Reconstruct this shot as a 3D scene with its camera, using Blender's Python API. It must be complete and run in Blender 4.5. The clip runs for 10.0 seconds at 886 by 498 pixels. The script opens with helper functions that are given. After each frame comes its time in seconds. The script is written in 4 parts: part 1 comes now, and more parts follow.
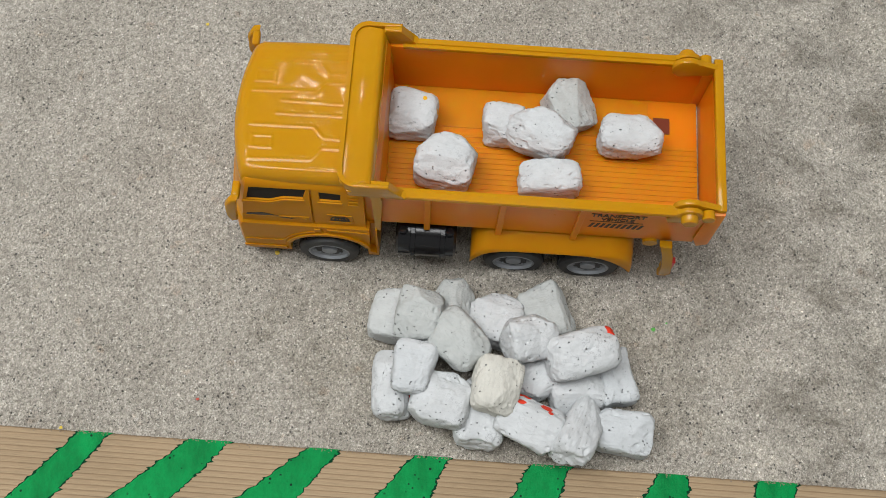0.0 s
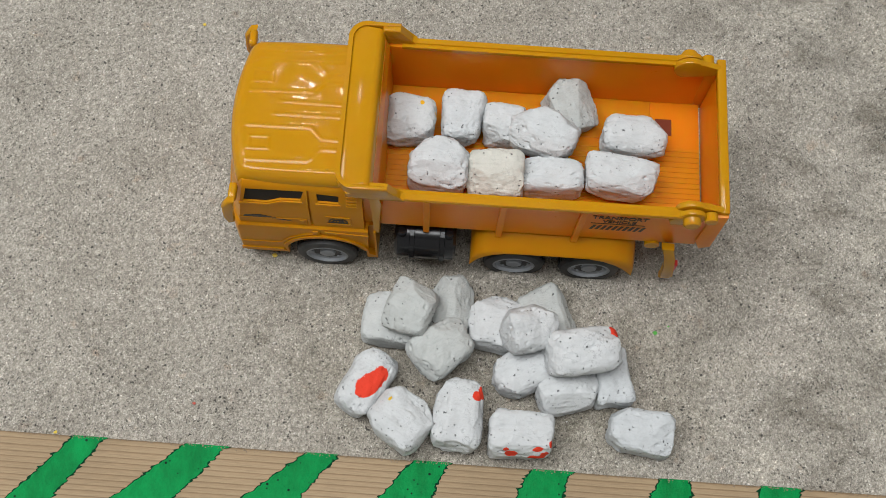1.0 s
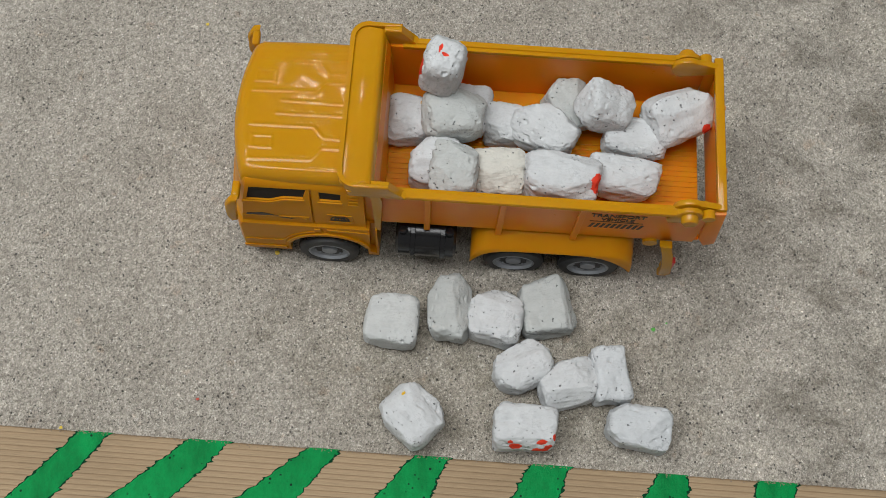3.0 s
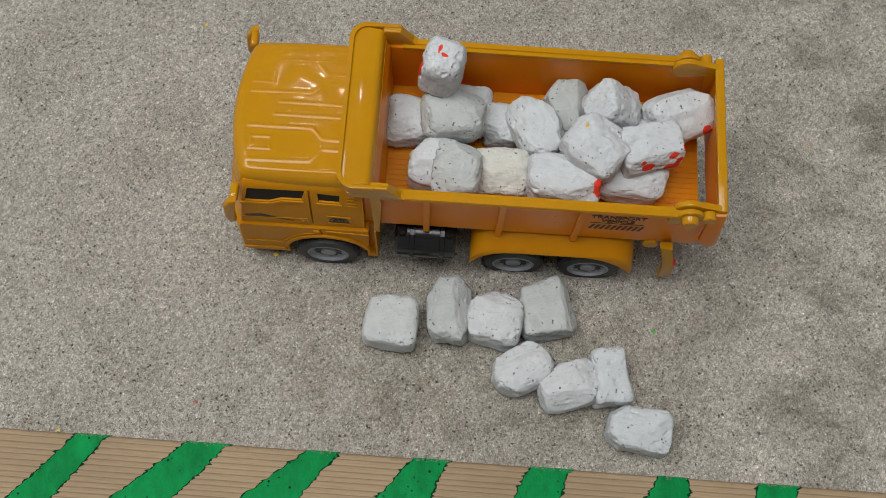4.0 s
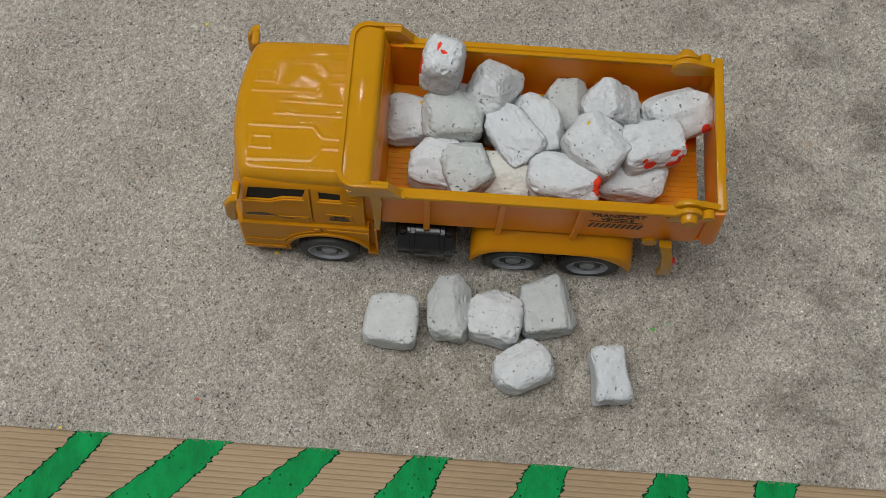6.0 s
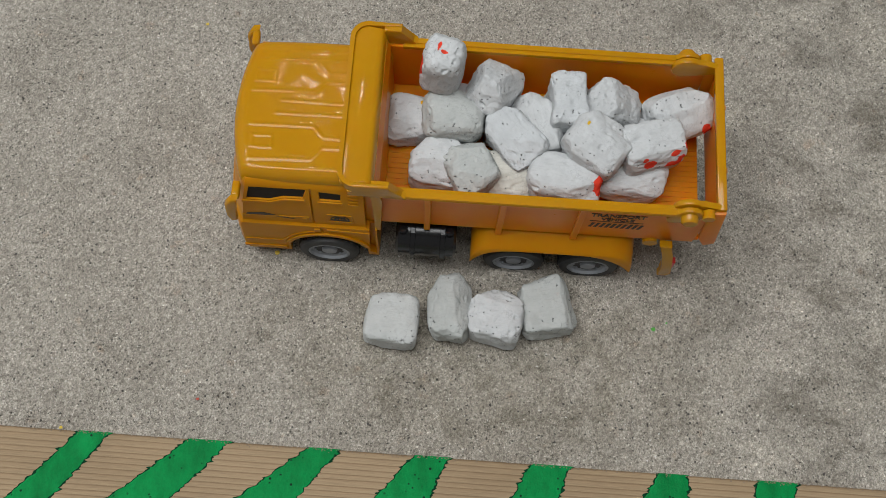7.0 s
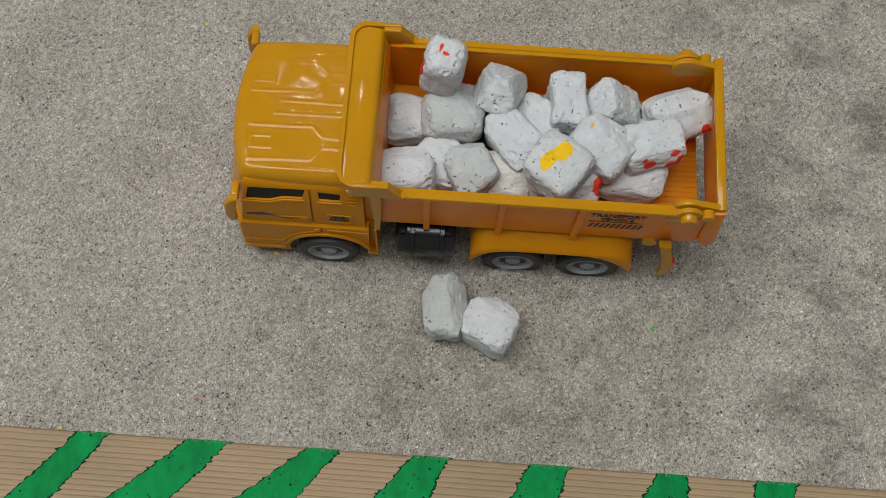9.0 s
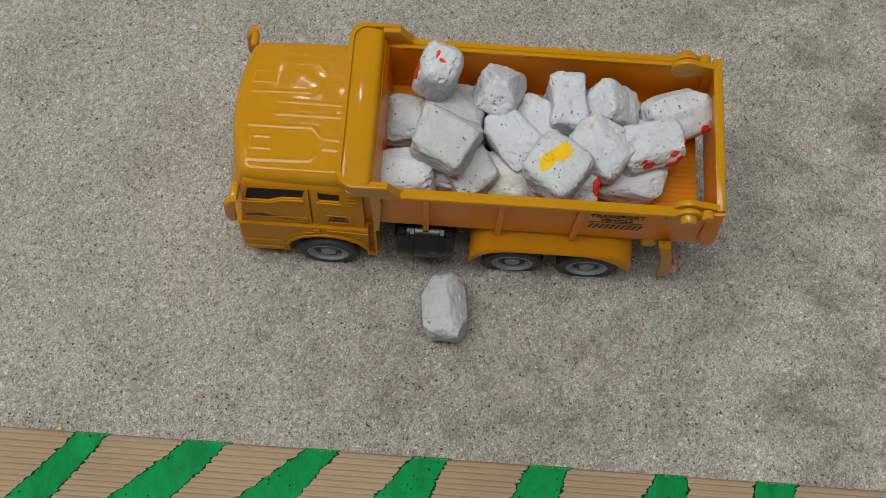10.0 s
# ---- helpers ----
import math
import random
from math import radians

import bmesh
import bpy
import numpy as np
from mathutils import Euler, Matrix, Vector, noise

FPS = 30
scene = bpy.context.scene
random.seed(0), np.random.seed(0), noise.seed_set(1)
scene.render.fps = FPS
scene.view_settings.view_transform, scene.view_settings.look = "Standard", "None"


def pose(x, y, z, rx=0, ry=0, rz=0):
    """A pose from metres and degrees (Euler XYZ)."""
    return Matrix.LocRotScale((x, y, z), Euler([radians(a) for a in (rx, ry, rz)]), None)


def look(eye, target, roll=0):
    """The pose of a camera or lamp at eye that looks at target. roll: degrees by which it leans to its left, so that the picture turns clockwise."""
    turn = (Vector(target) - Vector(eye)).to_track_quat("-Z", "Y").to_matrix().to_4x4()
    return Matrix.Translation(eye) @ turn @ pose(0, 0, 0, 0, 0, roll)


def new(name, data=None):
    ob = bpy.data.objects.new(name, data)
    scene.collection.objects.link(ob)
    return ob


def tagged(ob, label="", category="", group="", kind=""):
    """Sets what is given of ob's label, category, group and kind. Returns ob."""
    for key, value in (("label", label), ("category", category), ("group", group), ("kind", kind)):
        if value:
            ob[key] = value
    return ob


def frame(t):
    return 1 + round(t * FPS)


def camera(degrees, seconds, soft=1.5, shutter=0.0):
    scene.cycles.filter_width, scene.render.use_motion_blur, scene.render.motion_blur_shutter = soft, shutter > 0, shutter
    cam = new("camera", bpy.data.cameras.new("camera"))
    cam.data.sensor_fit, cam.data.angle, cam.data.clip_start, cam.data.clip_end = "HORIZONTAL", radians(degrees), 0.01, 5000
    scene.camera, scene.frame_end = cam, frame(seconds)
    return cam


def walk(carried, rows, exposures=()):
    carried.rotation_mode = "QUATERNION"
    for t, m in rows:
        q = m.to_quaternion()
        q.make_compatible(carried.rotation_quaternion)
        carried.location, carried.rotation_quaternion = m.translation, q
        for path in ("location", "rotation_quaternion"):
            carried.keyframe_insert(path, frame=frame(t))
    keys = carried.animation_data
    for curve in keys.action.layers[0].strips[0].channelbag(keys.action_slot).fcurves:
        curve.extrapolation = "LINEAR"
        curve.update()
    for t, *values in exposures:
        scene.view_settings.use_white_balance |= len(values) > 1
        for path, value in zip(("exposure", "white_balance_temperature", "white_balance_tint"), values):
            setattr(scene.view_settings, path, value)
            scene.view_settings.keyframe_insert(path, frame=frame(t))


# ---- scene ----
MM = 0.001
cam = camera(44.4, 10.0, soft=0.75)

# The camera hangs over the sand, tilted 19.5 degrees from straight down.
TILT, REACH, LENS = radians(19.5), 0.64, 1921.0
EYE = Vector((0, -REACH * math.sin(TILT), REACH * math.cos(TILT)))
BASE = look(EYE, (0, 0, 0), 3.8)


def eye_row(t, zoom=1.0, dx=0.0, dy=0.0):
    """The camera nudged towards the sand by a zoom factor and turned by small amounts."""
    push = Matrix.Translation(-EYE.normalized() * REACH * (1 - 1 / zoom))
    return t, push @ BASE @ pose(0, 0, 0, math.degrees(dy / LENS), math.degrees(dx / LENS), 0)


walk(cam, [
    eye_row(0.0), eye_row(0.35), eye_row(0.5, 1.0085, 0, 0.3), eye_row(0.8, 1.0095, -1, 2.5), eye_row(1.0, 1.011, -1, 4.3),
    eye_row(1.3, 1.008, 0, 2), eye_row(1.45), eye_row(1.7, 1, -1, 0.5), eye_row(2.0, 1, -3, 1.3), eye_row(2.3, 1, -1, 0),
    eye_row(2.5), eye_row(3.6, 1, 0, 0), eye_row(4.0, 1.004, -1, 2.8), eye_row(4.3, 1.001, -1, 0.6), eye_row(4.5, 1, -1, 0.4),
    eye_row(5.0, 1, 0, 0.2), eye_row(5.5, 1, -1, 0), eye_row(7.0, 1, 0, -0.3), eye_row(8.0, 1, -1, 0.3), eye_row(8.5, 1, -2, 0),
    eye_row(9.0, 1, -1, 0), eye_row(9.5, 1, -1, 0), eye_row(10.0, 1, -2, 1.2),
], exposures=[(0.0, -0.25), (1.5, -0.35), (2.5, -0.42), (4.0, -0.58), (5.0, -0.60), (7.0, -0.63), (10.0, -0.62)])

# ---- light: a small ceiling lamp and two added wide panels in a closed room ----
world = bpy.data.worlds.new("room_air")
world.use_nodes = True
world.node_tree.nodes["Background"].inputs[0].default_value = (0.9, 0.95, 1.0, 1)
world.node_tree.nodes["Background"].inputs[1].default_value = 0.05
scene.world = world
scene.view_settings.exposure = 0.0
CEILING = 2.2


def ceiling_lamp(x, y, sx, sy, watts, colour):
    d = bpy.data.lights.new("unseen_panel_light", "AREA")
    d.shape, d.size, d.size_y, d.energy, d.color = "RECTANGLE", sx, sy, watts, colour
    ob = new("unseen_panel_light", d)
    ob.matrix_basis = pose(x, y, CEILING - 0.03)


# first the lamp mirrored in the cab roof, then two unseen panels for soft fill
LAMPS = [(-0.42, 1.20, 0.08, 0.05, 1.6), (-0.16, -0.14, 1.4, 0.9, 41.0), (-1.2, 0.15, 0.6, 1.2, 32.0)]
for lx, ly, lsx, lsy, lw in LAMPS:
    ceiling_lamp(lx, ly, lsx, lsy, lw, (0.975, 0.99, 1.0))


# ---- materials ----
class Nodes:
    """A short way to wire a node material."""

    def __init__(self, name):
        self.mat = bpy.data.materials.new(name)
        self.mat.use_nodes = True
        self.tree = self.mat.node_tree
        self.bsdf = self.tree.nodes["Principled BSDF"]
        self.coord = self.tree.nodes.new("ShaderNodeTexCoord")

    def node(self, kind, **values):
        n = self.tree.nodes.new("ShaderNode" + kind)
        for key, value in values.items():
            n.inputs[key.replace("_", " ")].default_value = value
        return n

    def link(self, a, b):
        self.tree.links.new(a, b)

    def noise(self, scale, detail=4.0, rough=0.55, stretch=None):
        n = self.node("TexNoise", Scale=scale, Detail=detail, Roughness=rough)
        src = self.coord.outputs["Object"]
        if stretch:
            m = self.node("Mapping")
            m.inputs["Scale"].default_value = stretch
            self.link(src, m.inputs[0])
            src = m.outputs[0]
        self.link(src, n.inputs["Vector"])
        return n.outputs["Fac"]

    def cells(self, scale, feature="F1"):
        n = self.node("TexVoronoi", Scale=scale)
        n.feature = feature
        self.link(self.coord.outputs["Object"], n.inputs["Vector"])
        return n

    def ramp(self, fac, stops):
        r = self.tree.nodes.new("ShaderNodeValToRGB")
        while len(r.color_ramp.elements) < len(stops):
            r.color_ramp.elements.new(0.5)
        for e, (at, c) in zip(r.color_ramp.elements, stops):
            e.position, e.color = at, (*c, 1) if len(c) == 3 else c
        self.link(fac, r.inputs[0])
        return r.outputs[0]

    def mix(self, fac, a, b, how="MIX"):
        m = self.tree.nodes.new("ShaderNodeMix")
        m.data_type, m.blend_type = "RGBA", how
        for sock, v in ((m.inputs[0], fac), (m.inputs[6], a), (m.inputs[7], b)):
            if isinstance(v, bpy.types.NodeSocket):
                self.link(v, sock)
            else:
                sock.default_value = v if isinstance(v, float) else (*v, 1)
        return m.outputs[2]

    def maths(self, op, a, b):
        m = self.tree.nodes.new("ShaderNodeMath")
        m.operation = op
        for sock, v in zip(m.inputs, (a, b)):
            if isinstance(v, bpy.types.NodeSocket):
                self.link(v, sock)
            else:
                sock.default_value = v
        return m.outputs[0]

    def bump(self, height, distance, strength=1.0):
        b = self.node("Bump", Strength=strength, Distance=distance)
        self.link(height, b.inputs["Height"])
        if self.bsdf.inputs["Normal"].is_linked:
            self.link(self.bsdf.inputs["Normal"].links[0].from_socket, b.inputs["Normal"])
        self.link(b.outputs[0], self.bsdf.inputs["Normal"])

    def done(self, colour, rough, metal=0.0, spec=0.5):
        for sock, v in ((self.bsdf.inputs["Base Color"], colour), (self.bsdf.inputs["Roughness"], rough)):
            if isinstance(v, bpy.types.NodeSocket):
                self.link(v, sock)
            else:
                sock.default_value = v if isinstance(v, float) else (*v, 1)
        self.bsdf.inputs["Metallic"].default_value = metal
        self.bsdf.inputs["Specular IOR Level"].default_value = spec
        return self.mat


BLACK, WHITE = (0, 0, 0), (1, 1, 1)


def sand_material():
    n = Nodes("dry_sand")
    grain, small = n.cells(1250.0), n.cells(2600.0)
    tint = n.ramp(grain.outputs["Color"], [(0.0, (0.09, 0.083, 0.073)), (0.22, (0.30, 0.282, 0.252)), (0.6, (0.41, 0.388, 0.35)), (0.88, (0.54, 0.515, 0.475)), (1.0, (0.88, 0.86, 0.82))])
    fine = n.ramp(small.outputs["Color"], [(0.1, (0.62, 0.62, 0.62)), (0.9, (1.34, 1.34, 1.34))])
    base = n.mix(1.0, n.mix(0.8, tint, fine, "MULTIPLY"), (0.95, 0.925, 0.885), "MULTIPLY")
    specks = n.cells(300.0)
    dark = n.ramp(specks.outputs["Distance"], [(0.16, WHITE), (0.26, BLACK)])
    pick = n.ramp(n.noise(170.0, 2.0, 0.6), [(0.58, BLACK), (0.66, WHITE)])
    base = n.mix(n.mix(1.0, dark, pick, "MULTIPLY"), base, (0.06, 0.056, 0.05))
    clumps = n.ramp(n.noise(300.0, 3.0, 0.7), [(0.34, (0.80, 0.80, 0.795)), (0.5, WHITE), (0.66, (1.16, 1.16, 1.165))])
    base = n.mix(1.0, base, clumps, "MULTIPLY")
    rust = n.ramp(n.noise(75.0, 3.0, 0.6), [(0.64, WHITE), (0.74, (0.95, 0.86, 0.80))])
    base = n.mix(1.0, base, rust, "MULTIPLY")
    patches = n.ramp(n.noise(15.0, 7.0, 0.68), [(0.34, (0.84, 0.835, 0.82)), (0.5, (0.98, 0.98, 0.97)), (0.66, (1.08, 1.08, 1.08))])
    base = n.mix(1.0, base, patches, "MULTIPLY")
    # mottling on the raked side: light and shade of its dents put into colour
    dent_shade = n.ramp(n.noise(26.0, 7.0, 0.66, (0.8, 1.25, 1.0)), [(0.35, (0.68, 0.67, 0.645)), (0.49, (1.02, 1.02, 1.02)), (0.66, (1.24, 1.24, 1.23))])
    split = n.node("SeparateXYZ")
    n.link(n.coord.outputs["Object"], split.inputs[0])
    side = n.ramp(n.maths("MULTIPLY", split.outputs["X"], 3.0), [(0.22, BLACK), (0.60, WHITE)])
    base = n.mix(side, base, n.mix(1.0, base, dent_shade, "MULTIPLY"))
    # stained, trodden sand where the heap lay
    spot = n.node("Mapping")
    spot.vector_type = "TEXTURE"
    spot.inputs["Location"].default_value = (0.035, -0.065, 0.0)
    spot.inputs["Scale"].default_value = (0.15, 0.07, 1.0)
    n.link(n.coord.outputs["Object"], spot.inputs[0])
    reach = n.node("VectorMath")
    reach.operation = "LENGTH"
    n.link(spot.outputs[0], reach.inputs[0])
    inside = n.ramp(n.maths("ADD", reach.outputs["Value"], n.maths("SUBTRACT", n.noise(30.0, 5.0, 0.6), 0.5)), [(0.5, WHITE), (1.0, BLACK)])
    stain = n.ramp(n.noise(48.0, 6.0, 0.66), [(0.38, (0.74, 0.73, 0.69)), (0.56, (0.97, 0.965, 0.95))])
    base = n.mix(inside, base, n.mix(1.0, base, stain, "MULTIPLY"))
    n.bump(n.noise(70.0, 4.0, 0.6), 0.0012, 0.5)
    n.bump(n.noise(420.0, 3.0, 0.7), 0.0007, 0.7)
    n.bump(grain.outputs["Distance"], 0.0007, 0.8)
    return n.done(base, 0.92, spec=0.2)


def plastic(name, colour, rough=0.28, scuff=0.06, glow=0.0, spec=0.5):
    n = Nodes(name)
    shade = n.ramp(n.noise(45.0, 4.0), [(0.3, tuple(c * 0.93 for c in colour)), (0.7, colour)])
    worn = n.maths("ADD", n.maths("MULTIPLY", n.noise(110.0, 5.0, 0.7), scuff * 2), rough - scuff)
    n.bump(n.noise(160.0, 3.0), 0.00015, 0.35)
    if glow:
        n.bsdf.inputs["Subsurface Weight"].default_value = glow
        n.bsdf.inputs["Subsurface Radius"].default_value = (1.0, 0.35, 0.05)
        n.bsdf.inputs["Subsurface Scale"].default_value = 0.004
    return n.done(shade, worn, spec=spec)


def plaster(name, tone=(0.56, 0.574, 0.578), spots=(), paint=(0.72, 0.05, 0.022)):
    """Chalky white plaster, the shade of its pits and creases put into the colour; spots are dabs of paint: centre and
    half sizes in metres.
    """
    n = Nodes(name)
    soft = n.ramp(n.noise(60.0, 6.0, 0.68), [(0.30, tuple(c * 0.88 for c in tone)), (0.5, tone), (0.75, tuple(min(0.88, c * 1.08) for c in tone))])
    # thin dark lines in the colour stand for shade in the creases
    crease = n.noise(150.0, 5.0, 0.6)
    line = n.ramp(crease, [(0.470, WHITE), (0.492, (0.80, 0.80, 0.81)), (0.508, WHITE)])
    line.node.color_ramp.elements[1].color = (0.66, 0.66, 0.67, 1)
    where = n.ramp(n.noise(45.0, 2.0), [(0.48, BLACK), (0.62, WHITE)])
    soft = n.mix(where, soft, n.mix(1.0, soft, line, "MULTIPLY"))
    strokes = n.ramp(n.noise(1.0, 6.0, 0.75, (150.0, 700.0, 300.0)), [(0.30, (0.86, 0.86, 0.865)), (0.48, WHITE)])
    soft = n.mix(0.8, soft, strokes, "MULTIPLY")
    pits = n.cells(430.0)
    wobble = n.maths("ADD", pits.outputs["Distance"], n.maths("MULTIPLY", n.maths("SUBTRACT", n.noise(900.0, 2.0), 0.5), 0.7))
    hole = n.ramp(wobble, [(0.15, WHITE), (0.24, BLACK)])
    pick = n.ramp(n.noise(140.0, 3.0, 0.75), [(0.53, BLACK), (0.60, (0.85, 0.85, 0.85))])
    pit = n.mix(1.0, hole, pick, "MULTIPLY")
    base = n.mix(pit, soft, (0.11, 0.112, 0.115))
    warp = n.noise(230.0, 4.0, 0.7)
    for x, y, z, sx, sy, sz in spots:
        m = n.node("Mapping")
        m.vector_type = "TEXTURE"
        m.inputs["Location"].default_value = (x, y, z)
        m.inputs["Scale"].default_value = (sx, sy, sz)
        n.link(n.coord.outputs["Object"], m.inputs[0])
        far = n.node("VectorMath")
        far.operation = "LENGTH"
        n.link(m.outputs[0], far.inputs[0])
        edge = n.maths("ADD", n.maths("MULTIPLY", far.outputs["Value"], 0.6), n.maths("MULTIPLY", warp, 0.55))
        base = n.mix(n.ramp(edge, [(0.86, WHITE), (0.89, BLACK)]), base, paint)
    n.bump(n.noise(95.0, 4.0, 0.6), 0.0011, 0.8)
    n.bump(n.noise(1.0, 5.0, 0.7, (260.0, 900.0, 420.0)), 0.0006, 0.7)
    n.bump(n.maths("SUBTRACT", 1.0, pit), 0.001, 0.9)
    return n.done(base, 0.75, spec=0.25)


def wood_material():
    n = Nodes("pale_softwood")
    wander = n.noise(1.0, 4.0, 0.5, (9.0, 40.0, 40.0))
    m = n.node("Mapping")
    m.inputs["Scale"].default_value = (3.0, 250.0, 60.0)
    n.link(n.coord.outputs["Object"], m.inputs[0])
    lines = n.node("TexWave", Scale=0.40, Distortion=4.2, Detail=3.0, Detail_Scale=0.8)
    lines.bands_direction, lines.wave_profile = "Y", "SAW"
    n.link(m.outputs[0], lines.inputs["Vector"])
    late = n.ramp(lines.outputs["Fac"], [(0.0, (0.435, 0.318, 0.192)), (0.70, (0.41, 0.292, 0.172)), (0.93, (0.285, 0.188, 0.104)), (1.0, (0.395, 0.276, 0.162))])
    broad = n.ramp(wander, [(0.3, (0.70, 0.69, 0.67)), (0.7, (0.92, 0.92, 0.92))])
    fibre = n.ramp(n.noise(1.0, 5.0, 0.7, (110.0, 2400.0, 400.0)), [(0.3, (0.78, 0.78, 0.78)), (0.7, (1.1, 1.1, 1.1))])
    tone = n.mix(1.0, n.mix(1.0, late, broad, "MULTIPLY"), fibre, "MULTIPLY")
    n.bump(lines.outputs["Fac"], 0.0004, 0.5)
    return n.done(tone, 0.65, spec=0.25)


def paint_green():
    n = Nodes("green_poster_paint")
    tone = n.ramp(n.noise(90.0, 6.0, 0.7, (1.0, 0.5, 1.0)), [(0.3, (0.0, 0.145, 0.032)), (0.65, (0.0005, 0.275, 0.065))])
    dots = n.cells(260.0)
    hole = n.ramp(dots.outputs["Distance"], [(0.14, WHITE), (0.22, BLACK)])
    pick = n.ramp(n.noise(120.0, 2.0), [(0.48, BLACK), (0.56, WHITE)])
    n.bump(n.noise(170.0, 6.0, 0.75), 0.0012, 0.8)
    return n.done(n.mix(n.mix(1.0, hole, pick, "MULTIPLY"), tone, (0.002, 0.018, 0.01)), 0.5, spec=0.1)


def wall_paint(name, level):
    n = Nodes(name)
    tone = n.ramp(n.noise(3.0, 5.0), [(0.3, (level * 0.93, level * 0.93, level * 0.92)), (0.7, (level, level, level * 0.99))])
    return n.done(tone, 0.8)


def rubber():
    n = Nodes("black_tyre_rubber")
    tone = n.ramp(n.noise(120.0, 4.0, 0.7), [(0.35, (0.022, 0.023, 0.025)), (0.7, (0.05, 0.05, 0.048))])
    return n.done(tone, 0.55)


SAND, WOOD, GREEN, RUBBER = sand_material(), wood_material(), paint_green(), rubber()
WALL, CEILING_WHITE = wall_paint("grey_wall_paint", 0.38), wall_paint("white_ceiling_paint", 0.75)
GREEN_FRINGE = plastic("green_paint_edge_shadow", (0.002, 0.040, 0.016), 0.8, spec=0.1)
YELLOW = plastic("amber_toy_plastic", (0.49, 0.228, 0.005), 0.08, 0.025, 0.25, 0.28)
ORANGE = plastic("orange_toy_plastic", (0.70, 0.222, 0.005), 0.30, 0.06, 0.8, 0.25)
AMBER = plastic("amber_mudguard_plastic", (0.56, 0.225, 0.004), 0.34, 0.06, 0.3, 0.12)
BLACK_PLASTIC = plastic("black_toy_plastic", (0.007, 0.007, 0.008), 0.22)
GREY_PLASTIC = plastic("grey_hub_plastic", (0.28, 0.295, 0.315), 0.55)
DARK = plastic("cab_inside_shade", (0.012, 0.009, 0.006), 0.85)
DECAL = plastic("black_printed_ink", (0.018, 0.013, 0.01), 0.45)
SHADED_RED = plastic("shaded_slot_red", (0.15, 0.022, 0.003), 0.8)
RED_PLASTIC = plastic("red_reflector_plastic", (0.6, 0.03, 0.02), 0.3)
FLECK = {k: plastic(k + "_paint_chip", c, 0.5) for k, c in (("yellow", (0.7, 0.5, 0.05)), ("green", (0.08, 0.4, 0.05)), ("red", (0.5, 0.08, 0.05)))}
PALE_GRAIN = plastic("pale_quartz_grain", (0.72, 0.70, 0.66), 0.4)
BROWN_GRAIN = plastic("brownish_sand_grain", (0.27, 0.21, 0.15), 0.8, spec=0.1)
DARK_GRAIN = plastic("dark_mineral_grain", (0.06, 0.054, 0.047), 0.6)


# ---- mesh tools, in millimetres ----
def part(name, bm, material, parent=None, label=""):
    bmesh.ops.recalc_face_normals(bm, faces=bm.faces)
    me = bpy.data.meshes.new(name)
    for v in bm.verts:
        v.co *= MM
    bm.to_mesh(me)
    bm.free()
    me.materials.append(material)
    ob = new(name, me)
    ob.parent = parent
    return tagged(ob, label)


def smooth(ob, degrees=35):
    me = ob.data
    me.polygons.foreach_set("use_smooth", [True] * len(me.polygons))
    me.set_sharp_from_angle(angle=radians(degrees))
    return ob


def block(x0, x1, y0, y1, z0, z1, bevel=0.0, bm=None, seg=2):
    own = bmesh.new()
    bmesh.ops.create_cube(own, size=1.0)
    for v in own.verts:
        v.co = Vector(((x0 + x1) / 2 + v.co.x * (x1 - x0), (y0 + y1) / 2 + v.co.y * (y1 - y0), (z0 + z1) / 2 + v.co.z * (z1 - z0)))
    if bevel:
        bmesh.ops.bevel(own, geom=own.edges[:], offset=bevel, segments=seg, affect="EDGES", profile=0.5)
    return join(bm, own)


def join(bm, own):
    if bm is None:
        return own
    me = bpy.data.meshes.new("tmp")
    own.to_mesh(me)
    own.free()
    bm.from_mesh(me)
    bpy.data.meshes.remove(me)
    return bm


AXES = {"x": Matrix.Rotation(radians(90), 4, "Y"), "y": Matrix.Rotation(radians(-90), 4, "X"), "z": Matrix.Identity(4)}


def lathe(profile, axis, at, seg=40, bm=None):
    """Turns (radius, height) pairs round an axis through at."""
    own = bmesh.new()
    rings = []
    for r, h in profile:
        rings.append([own.verts.new((r * math.cos(2 * math.pi * i / seg), r * math.sin(2 * math.pi * i / seg), h)) for i in range(seg)])
    for a, b in zip(rings, rings[1:]):
        for i in range(seg):
            own.faces.new((a[i], a[(i + 1) % seg], b[(i + 1) % seg], b[i]))
    own.faces.new(rings[0])
    own.faces.new(rings[-1])
    own.transform(Matrix.Translation(at) @ AXES[axis])
    return join(bm, own)


def prism(points, axis, lo, hi, bevel=0.0, bm=None, seg=2):
    """A polygon drawn in (x, z), (x, y) or (y, z) and pulled along the third axis."""
    own = bmesh.new()
    put = {"y": lambda a, b, h: (a, h, b), "z": lambda a, b, h: (a, b, h), "x": lambda a, b, h: (h, a, b)}[axis]
    low = [own.verts.new(put(a, b, lo)) for a, b in points]
    high = [own.verts.new(put(a, b, hi)) for a, b in points]
    caps = [own.faces.new(low), own.faces.new(high)]
    n = len(points)
    for i in range(n):
        own.faces.new((low[i], low[(i + 1) % n], high[(i + 1) % n], high[i]))
    if bevel:
        rim = {e for f in caps for e in f.edges}
        bmesh.ops.bevel(own, geom=list(rim), offset=bevel, segments=seg, affect="EDGES", profile=0.5)
    return join(bm, own)


def arc(cx, cy, r, a0, a1, n=14):
    return [(cx + r * math.cos(radians(a0 + (a1 - a0) * i / n)), cy + r * math.sin(radians(a0 + (a1 - a0) * i / n))) for i in range(n + 1)]


